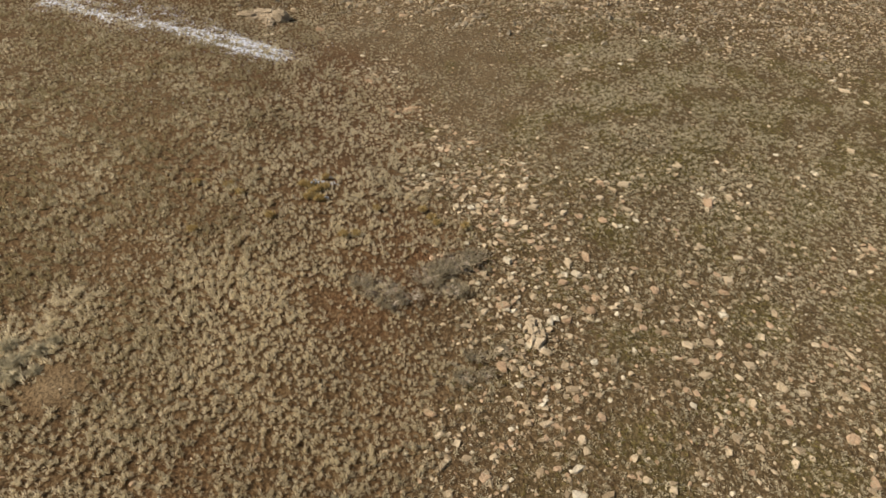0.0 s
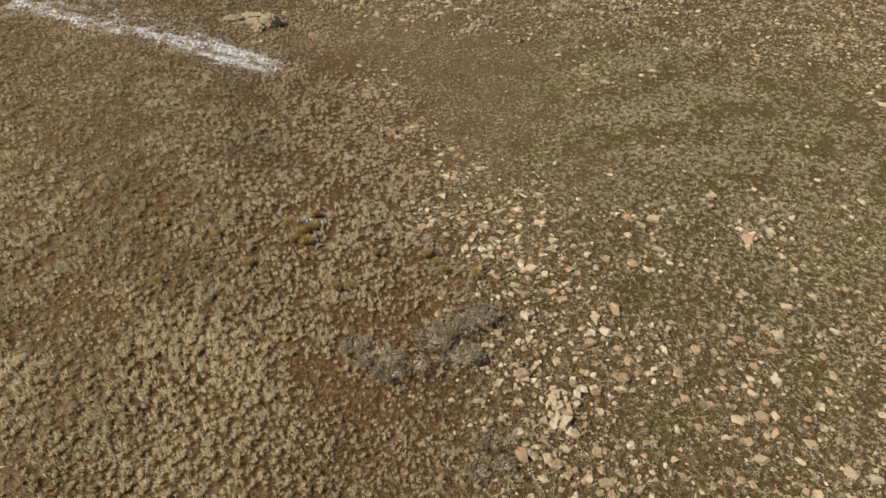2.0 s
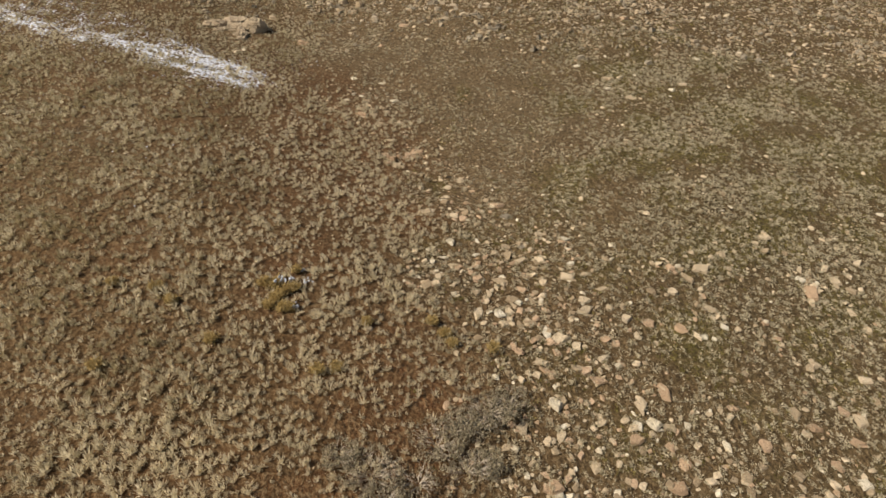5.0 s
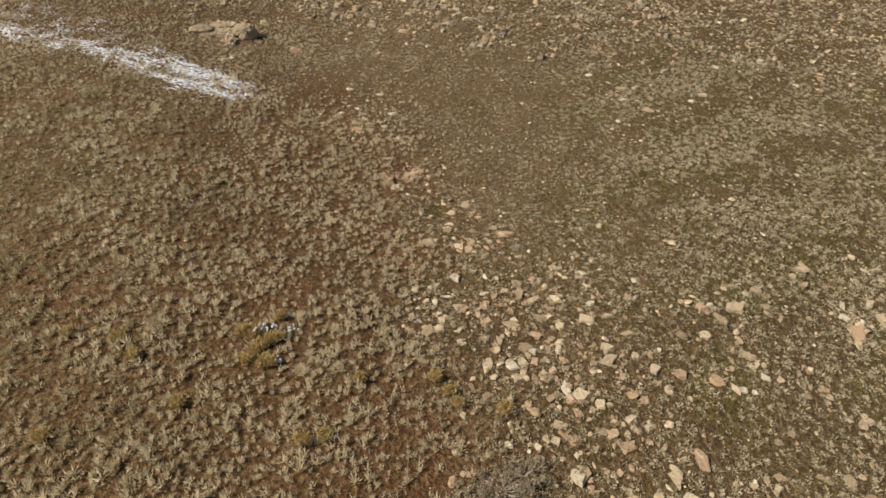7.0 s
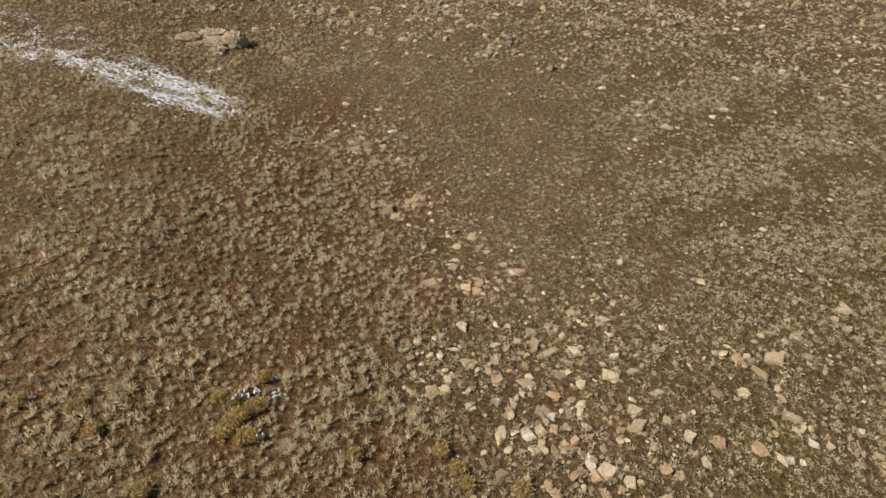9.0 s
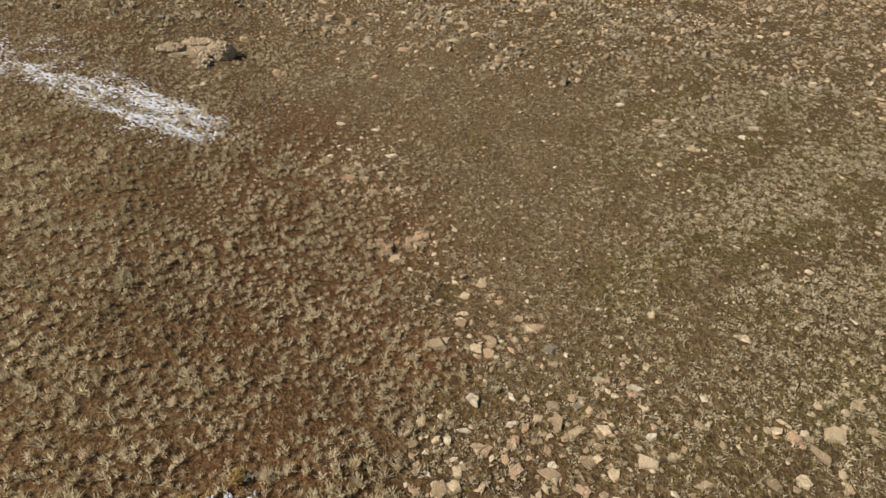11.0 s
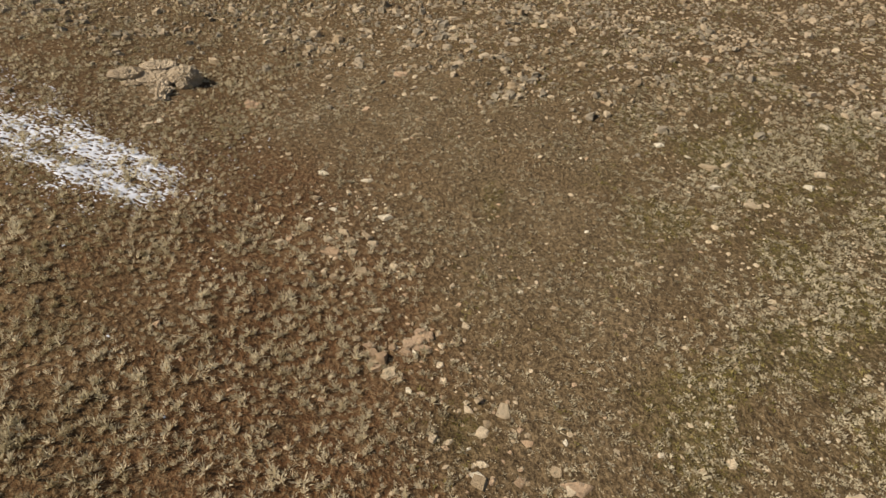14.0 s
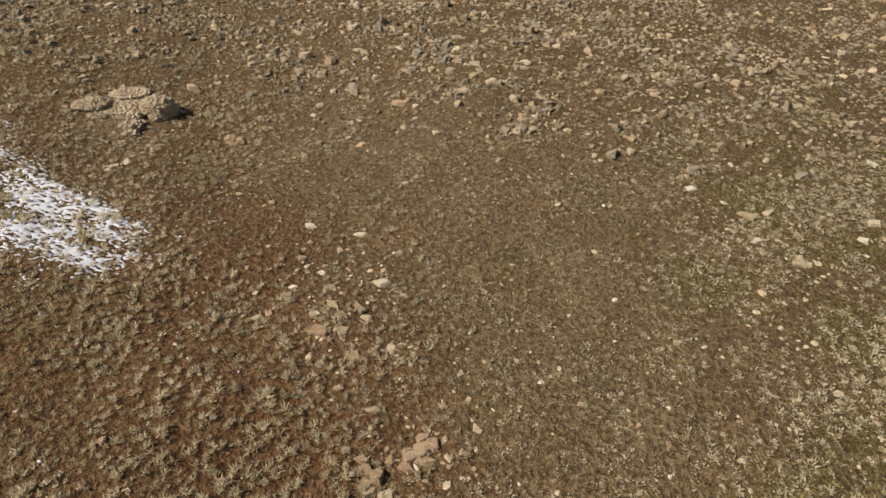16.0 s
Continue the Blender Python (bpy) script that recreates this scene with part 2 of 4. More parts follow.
def build_ground():
    far = 6.0 * 1.45 ** np.arange(1, 16)
    xs = np.concatenate([-78 - far[::-1], np.arange(-78, 98, 0.7), 98 + far])
    ys = np.concatenate([8 - far[::-1], np.arange(8, 136, 0.7), 136 + far])
    gx, gy = np.meshgrid(xs, ys)
    x, y = gx.ravel(), gy.ravel()
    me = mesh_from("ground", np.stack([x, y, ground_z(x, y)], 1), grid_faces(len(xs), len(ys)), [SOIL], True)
    z = zones(x, y)
    for key in ("red", "olive", "dust", "green", "pale"):
        float_layer(me, key, z[key])
    return tagged(new("ground", me), "dry brown hillside of soil, dust and thin grass", "ground", kind="structure")


build_ground()


# ---- loose cover: tufts, short grass, stones ----
def scatter(per_m2, seed, density, even=0.85):
    """Places on the part of the slope that is seen: per_m2 of them on each square metre where density is 1, loosely evenly spaced."""
    r = np.random.default_rng(seed)
    step = 1 / math.sqrt(per_m2)
    gu, gv = np.meshgrid(np.arange(-130, 130, step), np.arange(-130, 130, step))
    v = gv.ravel()
    u = gu.ravel() + (np.round(v / step) % 2) * step / 2
    turn = 0.6 + seed
    x, y = 4 + u * math.cos(turn) - v * math.sin(turn), 71 + u * math.sin(turn) + v * math.cos(turn)
    keep = (y > 14 - 3 * r.exponential(1, len(y))) & (y < 128)
    x, y = x[keep], y[keep]
    keep = np.abs(x - 0.06 * (y - 19)) < 29 + 0.62 * np.abs(y - 19) + 3 * r.normal(0, 1, len(x))
    x, y = x[keep], y[keep]
    x = x + step * even * r.uniform(-0.5, 0.5, len(x))
    y = y + step * even * r.uniform(-0.5, 0.5, len(y))
    keep = r.uniform(0, 1, len(x)) < density(x, y)
    return x[keep], y[keep]


def blades(name, x, y, size, tone, per, wide, tall, mat, seed=1, least=0.02, inner=(0.25, 0.62)):
    """Fluffy domed tufts of fine pointed leaves that stand out from a loose heart, all in one mesh."""
    r = np.random.default_rng(seed)
    n = len(x)
    tall, wide = np.broadcast_to(tall, n)[:, None], np.broadcast_to(wide, n)[:, None]
    ph = r.uniform(0, 6.283, (n, per))
    up = r.uniform(least, 1.0, (n, per)) ** 0.9
    flat = np.sqrt(1 - up * up)
    lobes = 1 + 0.18 * np.sin(ph * 2 + r.uniform(0, 6.283, (n, 1))) + 0.14 * np.sin(ph * 3 + r.uniform(0, 6.283, (n, 1)))
    ray = np.stack([np.cos(ph) * flat * lobes, np.sin(ph) * flat * lobes, up * tall], -1)
    reach = size[:, None] * r.uniform(0.6, 1.25, (n, per))
    heart = np.stack([x, y, ground_z(x, y) - 0.03], -1)[:, None, :]
    root = heart + ray * (reach * r.uniform(inner[0], inner[1], (n, per)))[..., None]
    bend = r.normal(0, 0.10, (n, per, 3)) * size[:, None, None] + r.normal(0, 0.10, (n, 1, 3)) * size[:, None, None]
    bend[..., 2] *= 0.6
    tip = heart + ray * reach[..., None] + bend
    side = np.cross(ray, r.normal(0, 1, (n, per, 3)))
    side /= np.linalg.norm(side, axis=-1, keepdims=True) + 1e-6
    w = side * (wide * size[:, None] * r.uniform(0.5, 1.5, (n, per)))[..., None]
    middle = root + 0.45 * (tip - root)
    v = np.stack([np.where((np.arange(per) % 2 == 0)[None, :, None], root, middle) + w, np.where((np.arange(per) % 2 == 0)[None, :, None], root, middle) - w, tip], 2).reshape(-1, 3)
    me = mesh_from(name, v, np.arange(len(v)).reshape(-1, 3), [mat])
    float_layer(me, "tone", np.repeat(np.clip(np.repeat(tone, per) + r.normal(0, 0.12, n * per), 0, 1), 3))
    return new(name, me)


# worn places where few tufts grow
BARE = [(-8.9, 32.1), (-6.2, 30.0), (-25.6, 35.7)]


def tuft_density(x, y):
    z = zones(x, y)
    g = z["grass"] * np.clip(0.78 + 0.3 * wander(x, y, 5, 21) + 0.28 * wander(x, y, 1.3, 64) - 0.45 * spot(x, y, -3.5, 34.5, 5, 4.5) - 0.18 * z["red"] + 0.45 * spot(x, y, -11, 31, 12, 9) - 0.7 * (spot(x, y, BARE[0][0], BARE[0][1], 2.6, 1.8) + spot(x, y, BARE[1][0], BARE[1][1], 2.2, 1.6) + 0.7 * spot(x, y, BARE[2][0], BARE[2][1], 2.0, 1.5)), 0.16, 1)
    near_snow = soft((y - snow_low(x) + 2) / 1.0) * (x < -16)
    above = soft((y - np.maximum(snow_high(x), snow_thin(x) * (x < -27))) / 0.5) * (x < -16)
    g = g * (1 - 0.38 * soft((y - 38) / 4))
    return np.clip(g + 0.6 * spot(x, y, -28.4, 27.8, 3, 2.2) + 0.35 * spot(x, y, -7, 67, 4, 8) + 0.14 * near_snow + 0.16 * above * (1 - z["scree"]), 0, 1) * (1 - np.clip(1.4 * spot(x, y, -24.4, 25.5, 2.1, 1.7) + 0.8 * spot(x, y, -26.3, 87.6, 2.8, 2.0), 0, 1))


x, y = scatter(13.5, 31, tuft_density, 2.2)
r = np.random.default_rng(32)
size = (0.12 + 0.26 * r.beta(1.5, 3.4, len(x))) * (1 + 0.3 * soft((y - 40) / 4)) * (1 + 0.12 * soft((38 - y) / 3)) * (1 + 0.15 * wander(x, y, 12, 22)) * (1 - 0.1 * zones(x, y)["red"]) * (1 - 0.2 * soft((y - 76) / 3))
tone = 0.78 + 0.2 * wander(x, y, 10, 23) + 0.1 * soft((y - 38) / 4) + r.uniform(-0.45, 0.4, len(x)) + 0.55 * spot(x, y, -9, 29, 11, 9) + 0.2 * spot(x, y, -5, 45, 4, 9) + 0.7 * spot(x, y, -28.4, 27.8, 3, 2.4) + 0.5 * spot(x, y, -26.8, 31.5, 1.6, 2.2) - 0.02 * soft((y - 50) / 4) - 0.45 * soft((-17 - x) / 3) * soft((y - 26) / 4) + 0.3 * spot(x, y, -7, 46, 6, 16) + 0.3 * spot(x, y, -5, 31, 6, 8)
near = (x > -33) & (y < 84)
# the tufts grow lower and rounder up the slope
low = soft((y - 47) / 3)
for part_of, per, wide, text in ((near, 30, 0.082, "pale straw tufts of dry bunchgrass over the brown slope"), (~near, 20, 0.12, "dry bunchgrass tufts on the far side of the slope")):
    tagged(blades("bunchgrass", x[part_of], y[part_of], size[part_of], tone[part_of], per, wide, 1.9 - 0.5 * low[part_of], STRAW, seed=33 + per, least=0.3, inner=(0.05, 0.5)), text, "grass", kind="stuff")


def short_density(x, y):
    z = zones(x, y)
    return np.clip(1.1 * z["field"] + 1.0 * z["east"] + 1.0 * np.maximum((1 - z["grass"]) * (1 - z["field"]) * (1 - z["east"]) * (1 - z["scree"]), (y > 70) * soft((-14 - x) / 2) * (1 - z["grass"])) + 0.7 * z["scree"] + 0.3 * z["grass"], 0, 1) * (0.75 + 0.3 * wander(x, y, 7, 24)) * (1 - 0.55 * soft((np.hypot(x, 0.9 * (y - 52)) - 46) / 4))


x, y = scatter(5.5, 34, short_density, 1.6)
r = np.random.default_rng(35)
zn = zones(x, y)
patch = np.clip(0.5 + 0.8 * wander(x, y, 8, 26), 0, 1) * zn["east"]
size = (0.08 + 0.10 * r.beta(1.6, 3, len(x))) * (1 + 0.2 * zn["field"] + 0.2 * patch)
tone = 0.46 + 0.2 * zn["dirt"] + 0.34 * zn["field"] - 0.05 * zn["east"] + 0.2 * patch + 0.25 * wander(x, y, 9, 25) + r.uniform(-0.3, 0.3, len(x))
tagged(blades("short_grass", x, y, size * 1.2, tone, 9, 0.14, 0.9, SHORT_GRASS, seed=36),
       "thin short dry grass between the stones", "grass", kind="stuff")


def clump_density(x, y):
    z = zones(x, y)
    drift = np.clip(0.55 + 0.55 * wander(x, y, 6, 27), 0.1, 1)
    return np.clip(0.5 * z["field"] + (1.0 * z["field"] + 1.25 * z["east"] + 1.3 * z["dirt"] + 0.6 * z["scree"] + 0.7 * soft((y - 80) / 1.5) * soft((-14 - x) / 2) * (1 - z["scree"])) * drift, 0, 1) * (1 - 0.5 * soft((np.hypot(x, 0.9 * (y - 52)) - 44) / 4))


x, y = scatter(5.6, 37, clump_density, 1.8)
r = np.random.default_rng(38)
zn = zones(x, y)
size = 0.17 + 0.19 * r.beta(1.8, 3, len(x)) - 0.06 * zn["dirt"] + 0.07 * zn["east"] + 0.04 * zn["scree"]
tone = 0.88 + 0.1 * zn["field"] + 0.15 * wander(x, y, 8, 28) - 0.1 * soft((y - 80) / 1.5) * soft((-14 - x) / 2) + r.uniform(-0.3, 0.26, len(x)) - 0.2 * zn["scree"]
tagged(blades("grass_clumps", x, y, size, tone, 24, 0.13, 0.95, SHORT_GRASS, seed=39),
       "small pale clumps of dry grass among stones", "grass", kind="stuff")


def olive_density(x, y):
    z = zones(x, y)
    drift = np.clip(0.45 + 0.6 * wander(x, y, 8, 16), 0.1, 1)
    return np.clip((0.9 * z["east"] + 0.55 * z["scree"] * soft((x - 2) / 4) + 0.4 * z["field"]) * drift + 0.8 * z["green"] * (1 - z["grass"]), 0, 1) * (1 - 0.5 * soft((np.hypot(x, 0.9 * (y - 52)) - 44) / 4))


x, y = scatter(5.0, 57, olive_density, 1.9)
r = np.random.default_rng(58)
size = 0.15 + 0.2 * r.beta(1.8, 3, len(x))
tone = 0.45 + 0.2 * wander(x, y, 5, 29) + r.uniform(-0.35, 0.45, len(x))
tagged(blades("olive_grass", x, y, size, tone, 18, 0.15, 0.7, OLIVE_GRASS, seed=59),
       "low olive green grass and moss in the stony ground", "grass", kind="stuff")


def stone_shape(r):
    """An angular flat-topped stone of about unit size."""
    bm = bmesh.new()
    n = r.choice((4, 4, 5, 5, 6))
    for level, grow in ((-0.5, 1.0), (0.5, r.uniform(0.7, 0.92))):
        for i in range(n):
            a = 6.283 * (i + r.uniform(-0.3, 0.3)) / n
            g = 0.58 * grow * r.uniform(0.7, 1.15)
            bm.verts.new((math.cos(a) * g, math.sin(a) * g, level + r.uniform(-0.2, 0.15)))
    out = bmesh.ops.convex_hull(bm, input=bm.verts)
    bmesh.ops.delete(bm, geom=[g for g in out["geom_interior"] if isinstance(g, bmesh.types.BMVert)], context='VERTS')
    return bm


def stone_stuff(name, x, y, size, flat, mat, seed, sunk=0.2, fine=False):
    """Many small angular stones in one mesh."""
    r = random.Random(seed)
    rn = np.random.default_rng(seed)
    vs, fs, total = [], [], 0
    kinds = rn.integers(0, 10, len(x))
    z = ground_z(x, y)
    for k in range(10):
        bm = stone_shape(r)
        bmesh.ops.triangulate(bm, faces=bm.faces)
        if fine:
            bmesh.ops.subdivide_edges(bm, edges=[e for e in bm.edges if e.calc_length() > 0.8], cuts=1)
            bmesh.ops.triangulate(bm, faces=bm.faces)
            for v in bm.verts:
                v.co += Vector((r.uniform(-0.09, 0.09), r.uniform(-0.09, 0.09), r.uniform(-0.09, 0.09)))
        bm.verts.index_update()
        v0 = np.array([v.co for v in bm.verts])
        f0 = np.array([[v.index for v in f.verts] for f in bm.faces])
        bm.free()
        i = np.nonzero(kinds == k)[0]
        a = rn.uniform(0, 6.283, len(i))
        sx = size[i] * rn.uniform(0.8, 1.3, len(i))
        sy = size[i] * rn.uniform(0.55, 1.0, len(i))
        sz = size[i] * flat * rn.uniform(0.6, 1.3, len(i))
        lx, ly = v0[None, :, 0] * sx[:, None], v0[None, :, 1] * sy[:, None]
        tx, ty = rn.normal(0, 0.16, len(i)), rn.normal(0, 0.16, len(i))
        px = lx * np.cos(a)[:, None] - ly * np.sin(a)[:, None]
        py = lx * np.sin(a)[:, None] + ly * np.cos(a)[:, None]
        pz = v0[None, :, 2] * sz[:, None] + px * tx[:, None] + py * ty[:, None]
        v = np.stack([px + x[i][:, None], py + y[i][:, None], pz + (z[i] + sz * (0.5 - sunk))[:, None]], -1)
        vs.append(v.reshape(-1, 3))
        fs.append((f0[None] + (np.arange(len(i)) * len(v0))[:, None, None] + total).reshape(-1, 3))
        total += len(i) * len(v0)
    return new(name, mesh_from(name, np.concatenate(vs), np.concatenate(fs), [mat]))


# places where stones lie in swarms
SWARMS = [(-10.7, 74.5), (-8.6, 71.2), (-9.1, 68.9), (-7.3, 72.8), (-1.6, 67.6), (-3.5, 62.4), (-1.2, 61.0), (-0.9, 56.2), (0.5, 54.2), (-5.7, 68.1), (15.4, 70.3), (16.2, 65.1), (18.8, 62.7), (17.9, 78.1), (19.1, 74.9), (31.6, 82.3), (24.6, 71.4), (37.9, 78.2), (55.2, 83.4), (48.5, 83.2), (33.9, 58.2), (41.8, 59.6), (27.0, 51.3), (30.6, 53.5)]


def stone_density(x, y):
    z = zones(x, y)
    rib = np.clip(wander(x, y, 7, 41), 0, 1)
    return np.clip(z["field"] * (0.4 + 0.35 * rib) * (0.42 - 0.26 * soft((y - 38) / 3) + (0.55 + 0.5 * soft((y - 38) / 2) * soft((52 - y) / 2)) * soft((grass_edge(y) + 8 - x) / 1.5)) + z["scree"] * (0.05 + 0.14 * rib) + z["east"] * (0.02 + 0.16 * rib) + 0.06 * z["dirt"] + 0.015 * z["grass"] + 0.5 * spot(x, y, -24.2, 85.6, 2.4, 2.6) + 0.12 * spot(x, y, -20, 83, 6, 6) + 0.3 * sum(spot(x, y, a, b, 1.6, 2.2) for a, b in SWARMS), 0, 1)


x, y = scatter(8.0, 42, stone_density, 2.0)
r = np.random.default_rng(43)
zn = zones(x, y)
size = 0.13 + 0.06 * zn["field"] + (0.08 + 0.07 * zn["field"] + 0.08 * zn["scree"]) * r.exponential(1.0, len(x))
size = np.minimum(size, 0.8)
pick = r.uniform(0, 1, len(x))
pick = np.where((zn["scree"] > 0.5) & (pick > 0.64), 0.36 + (pick - 0.64) * 0.7, pick)
pick = np.where((zn["east"] > 0.4) & (pick > 0.64) & (pick < 0.92), 0.3 * (pick - 0.64), pick)
large = np.argsort(-size * (zn["field"] > 0.6) * (y < 60))[:34]
loose = np.ones(len(x), dtype=bool)
loose[large] = False
LARGE_STONES = []
for key, lo, hi, text in (('c', 0, 0.34, "small cream stones strewn over the dry slope"), ('t', 0.34, 0.64, "small tan stones strewn over the dry slope"),
                          ('p', 0.64, 0.92, "small pinkish stones strewn over the dry slope"), ('w', 0.92, 1.01, "small whitish stones strewn over the dry slope")):
    LARGE_STONES += [(float(x[i]), float(y[i]), float(size[i]) * 1.25, float(size[i]) * 0.95, key) for i in large if lo <= pick[i] < hi]
    k = (pick >= lo) & (pick < hi) & loose
    tagged(stone_stuff("loose_stones", x[k], y[k], size[k] * 1.15, 0.22, TONES[key][0], 44 + ord(key), 0.36), text, "stones", kind="stuff")


def gravel_density(x, y):
    z = zones(x, y)
    return np.clip(0.8 * z["field"] + 0.8 * z["scree"] + 0.5 * z["east"] + 0.55 * z["dirt"] + 0.12 * z["grass"], 0, 1)


x, y = scatter(0.6, 51, gravel_density, 2.0)
r = np.random.default_rng(52)
tagged(stone_stuff("gravel", x, y, r.uniform(0.05, 0.13, len(x)), 0.7, TONES['t'][0], 53), "tan gravel and crumbs of rock on the soil", "gravel", kind="stuff")


# ---- broken ledges of scree along the top of the slope ----
def scree_density(x, y):
    z = zones(x, y)
    ledge = np.clip(np.sin((y - 0.06 * x + 2.2 * wander(x, y, 14, 46)) * 6.283 / 5.5) + 0.25 + 0.5 * wander(x, y, 9, 47), 0, 1)
    return z["scree"] * (0.22 + 0.65 * ledge) * (1 - 0.5 * soft((x - 22) / 4))


x, y = scatter(7.5, 48, scree_density, 2.0)
r = np.random.default_rng(49)
size = np.minimum(0.13 + 0.17 * r.exponential(1.0, len(x)), 1.0)
pick = r.uniform(0, 1, len(x))
for key, lo, hi, text in (('t', 0, 0.32, "tan angular rubble in broken ledges"), ('o', 0.32, 0.62, "greyish cream rubble in broken ledges"), ('g', 0.62, 1.01, "grey-brown rubble in broken ledges")):
    k = (pick >= lo) & (pick < hi)
    for big in (False, True):
        kk = k & ((size > 0.42) == big)
        tagged(stone_stuff("scree", x[kk], y[kk], size[kk], 0.5, TONES[key][0], 70 + ord(key), 0.3, big), ("larger " if big else "") + text, "scree", kind="stuff")


# dung and clods, with dark bits added in place of tiny holes and shadows
def clod_and_shade_density(x, y):
    z = zones(x, y)
    return np.clip(0.9 * z["field"] + 0.25 * z["dirt"] + 0.4 * z["east"] + 0.25 * z["grass"] + 0.6 * z["scree"], 0, 1) * np.clip(0.6 + 0.5 * wander(x, y, 6, 45), 0.1, 1)


def clod_and_shade_material():
    m, nt, b = material("dark_clod_and_shade_speck", 0.95, 0.1)
    nt.links.new(mix(nt, noise_tex(nt, 9.0, 3, 0.6), (0.035, 0.024, 0.015), (0.085, 0.055, 0.032)), b.inputs["Base Color"])
    return m


x, y = scatter(1.0, 54, clod_and_shade_density, 2.0)
r = np.random.default_rng(55)
tagged(stone_stuff("clods", x, y, r.uniform(0.05, 0.16, len(x)), 0.5, clod_and_shade_material(), 56), "dark dung, clods of earth and bits standing in for small shadows on the slope", "clods", kind="stuff")


# ---- snow ----
def build_snow():
    xs, ys = np.arange(-60, -15.5, 0.075), np.arange(69, 96, 0.075)
    gx, gy = np.meshgrid(xs, ys)
    x, y = gx.ravel(), gy.ravel()
    lo, hi = snow_low(x), snow_high(x)
    inside = np.minimum(soft((y - lo - 0.1) / 0.55), soft((hi - y - 0.1) / 0.5)) * soft((-18.9 - x) / 0.5)
    inside = inside * (1 - 0.2 * soft((-31 - x) / 4))
    inside = np.maximum(inside, 0.36 * soft((y - lo) / 0.5) * soft((snow_thin(x) - y) / 0.7) * soft((-27 - x) / 1.5))
    n = np.zeros(len(x))
    for i in np.nonzero(inside > 0.04)[0]:
        # a net of snow between the tufts, drawn out along the strip
        a, b = 0.91 * x[i] - 0.41 * y[i], 0.41 * x[i] + 0.91 * y[i]
        p = Vector((a * 1.5, b * 2.7, 0.0))
        d = noise.voronoi(p + 0.35 * noise.noise_vector(p * 1.7))[0]
        n[i] = 0.35 * noise.noise((a * 0.4, b * 0.8, 0.0)) + 0.5 * noise.noise((a * 2.6, b * 6.5, 7.0)) + 0.45 * noise.noise((a * 6.0, b * 10.5, 3.0)) + 0.9 * (min(0.6, d[1] - d[0]) - 0.27)
    z = np.where(inside > 0.04, 0.2 * inside - 0.2 - 0.38 * n, -1)
    z = np.minimum(z, 0.02 + 0.12 * z)
    f = grid_faces(len(xs), len(ys))
    f = f[(z[f] > -0.01).any(1)]
    used = np.unique(f)
    remap = np.zeros(len(x), int)
    remap[used] = np.arange(len(used))
    v = np.stack([x, y, ground_z(x, y) + z], 1)[used]
    me = mesh_from("snow", v, remap[f], [SNOW], True)
    tagged(new("snow", me), "thin patchy old snow with soil and tufts showing through", "snow", kind="structure")


build_snow()

# ---- single rocks: place, width, depth, tone ----
ROCK_BANDS = []
ROCK_BANDS.append([
    (4.5, 25.6, 0.84, 0.50, 'c'), (10.6, 26.1, 0.63, 0.66, 'p'), (17.4, 27.7, 0.40, 0.64, 'w'), (5.2, 27.7, 0.72, 0.49, 'w'), (16.8, 29.2, 0.55, 0.55, 't'),
    (4.2, 29.0, 0.67, 0.85, 'p'), (12.4, 30.4, 0.77, 0.65, 't'), (3.1, 30.9, 0.42, 0.48, 'c'), (4.7, 31.0, 0.53, 0.53, 'c'), (5.7, 31.1, 0.53, 0.57, 'c'),
    (23.2, 31.8, 0.81, 0.93, 'c'), (15.8, 31.9, 0.58, 0.75, 'p'), (1.7, 31.9, 0.79, 0.49, 'c'), (4.2, 32.1, 0.63, 0.46, 'c'),
    (22.8, 32.7, 0.45, 0.60, 't'), (5.7, 32.5, 0.35, 0.56, 'w'), (8.9, 32.6, 0.29, 0.30, 'w'), (24.7, 33.0, 0.60, 0.69, 'c'), (4.1, 33.0, 0.29, 0.44, 'c'),
    (6.6, 33.0, 0.53, 0.61, 'w'), (8.1, 33.1, 0.65, 0.85, 'w'), (3.1, 33.2, 0.70, 0.61, 'c'), (5.5, 33.3, 0.38, 0.41, 'c'),
])
ROCK_BANDS.append([
    (14.7, 33.5, 0.48, 0.45, 't'), (9.4, 33.5, 0.78, 0.62, 'p'), (17.1, 33.6, 0.61, 0.63, 'p'), (16.6, 33.6, 0.55, 0.56, 't'), (5.7, 33.6, 0.48, 0.62, 't'),
    (3.6, 33.8, 0.42, 0.55, 'c'), (4.8, 33.8, 0.54, 0.69, 'w'), (7.9, 33.8, 0.54, 0.76, 't'), (21.1, 34.1, 0.40, 0.54, 'p'), (2.1, 34.1, 0.45, 0.41, 'c'),
    (17.1, 34.5, 0.41, 0.65, 'w'), (15.4, 34.8, 0.50, 0.65, 't'), (3.6, 35.1, 0.46, 0.57, 'c'), (18.6, 35.5, 0.54, 0.48, 'c'), (14.7, 35.4, 0.57, 0.40, 't'),
    (9.8, 35.4, 0.63, 0.32, 'c'), (1.5, 35.6, 0.40, 0.54, 'c'), (2.7, 35.7, 0.44, 0.50, 'w'), (18.7, 36.1, 0.52, 0.67, 't'), (12.8, 36.1, 0.39, 0.59, 'w'),
    (16.6, 36.3, 0.46, 0.60, 't'), (21.4, 37.0, 0.60, 0.69, 'p'), (11.4, 36.8, 0.52, 0.60, 'p'), (3.3, 36.9, 0.61, 0.70, 'c'),
])
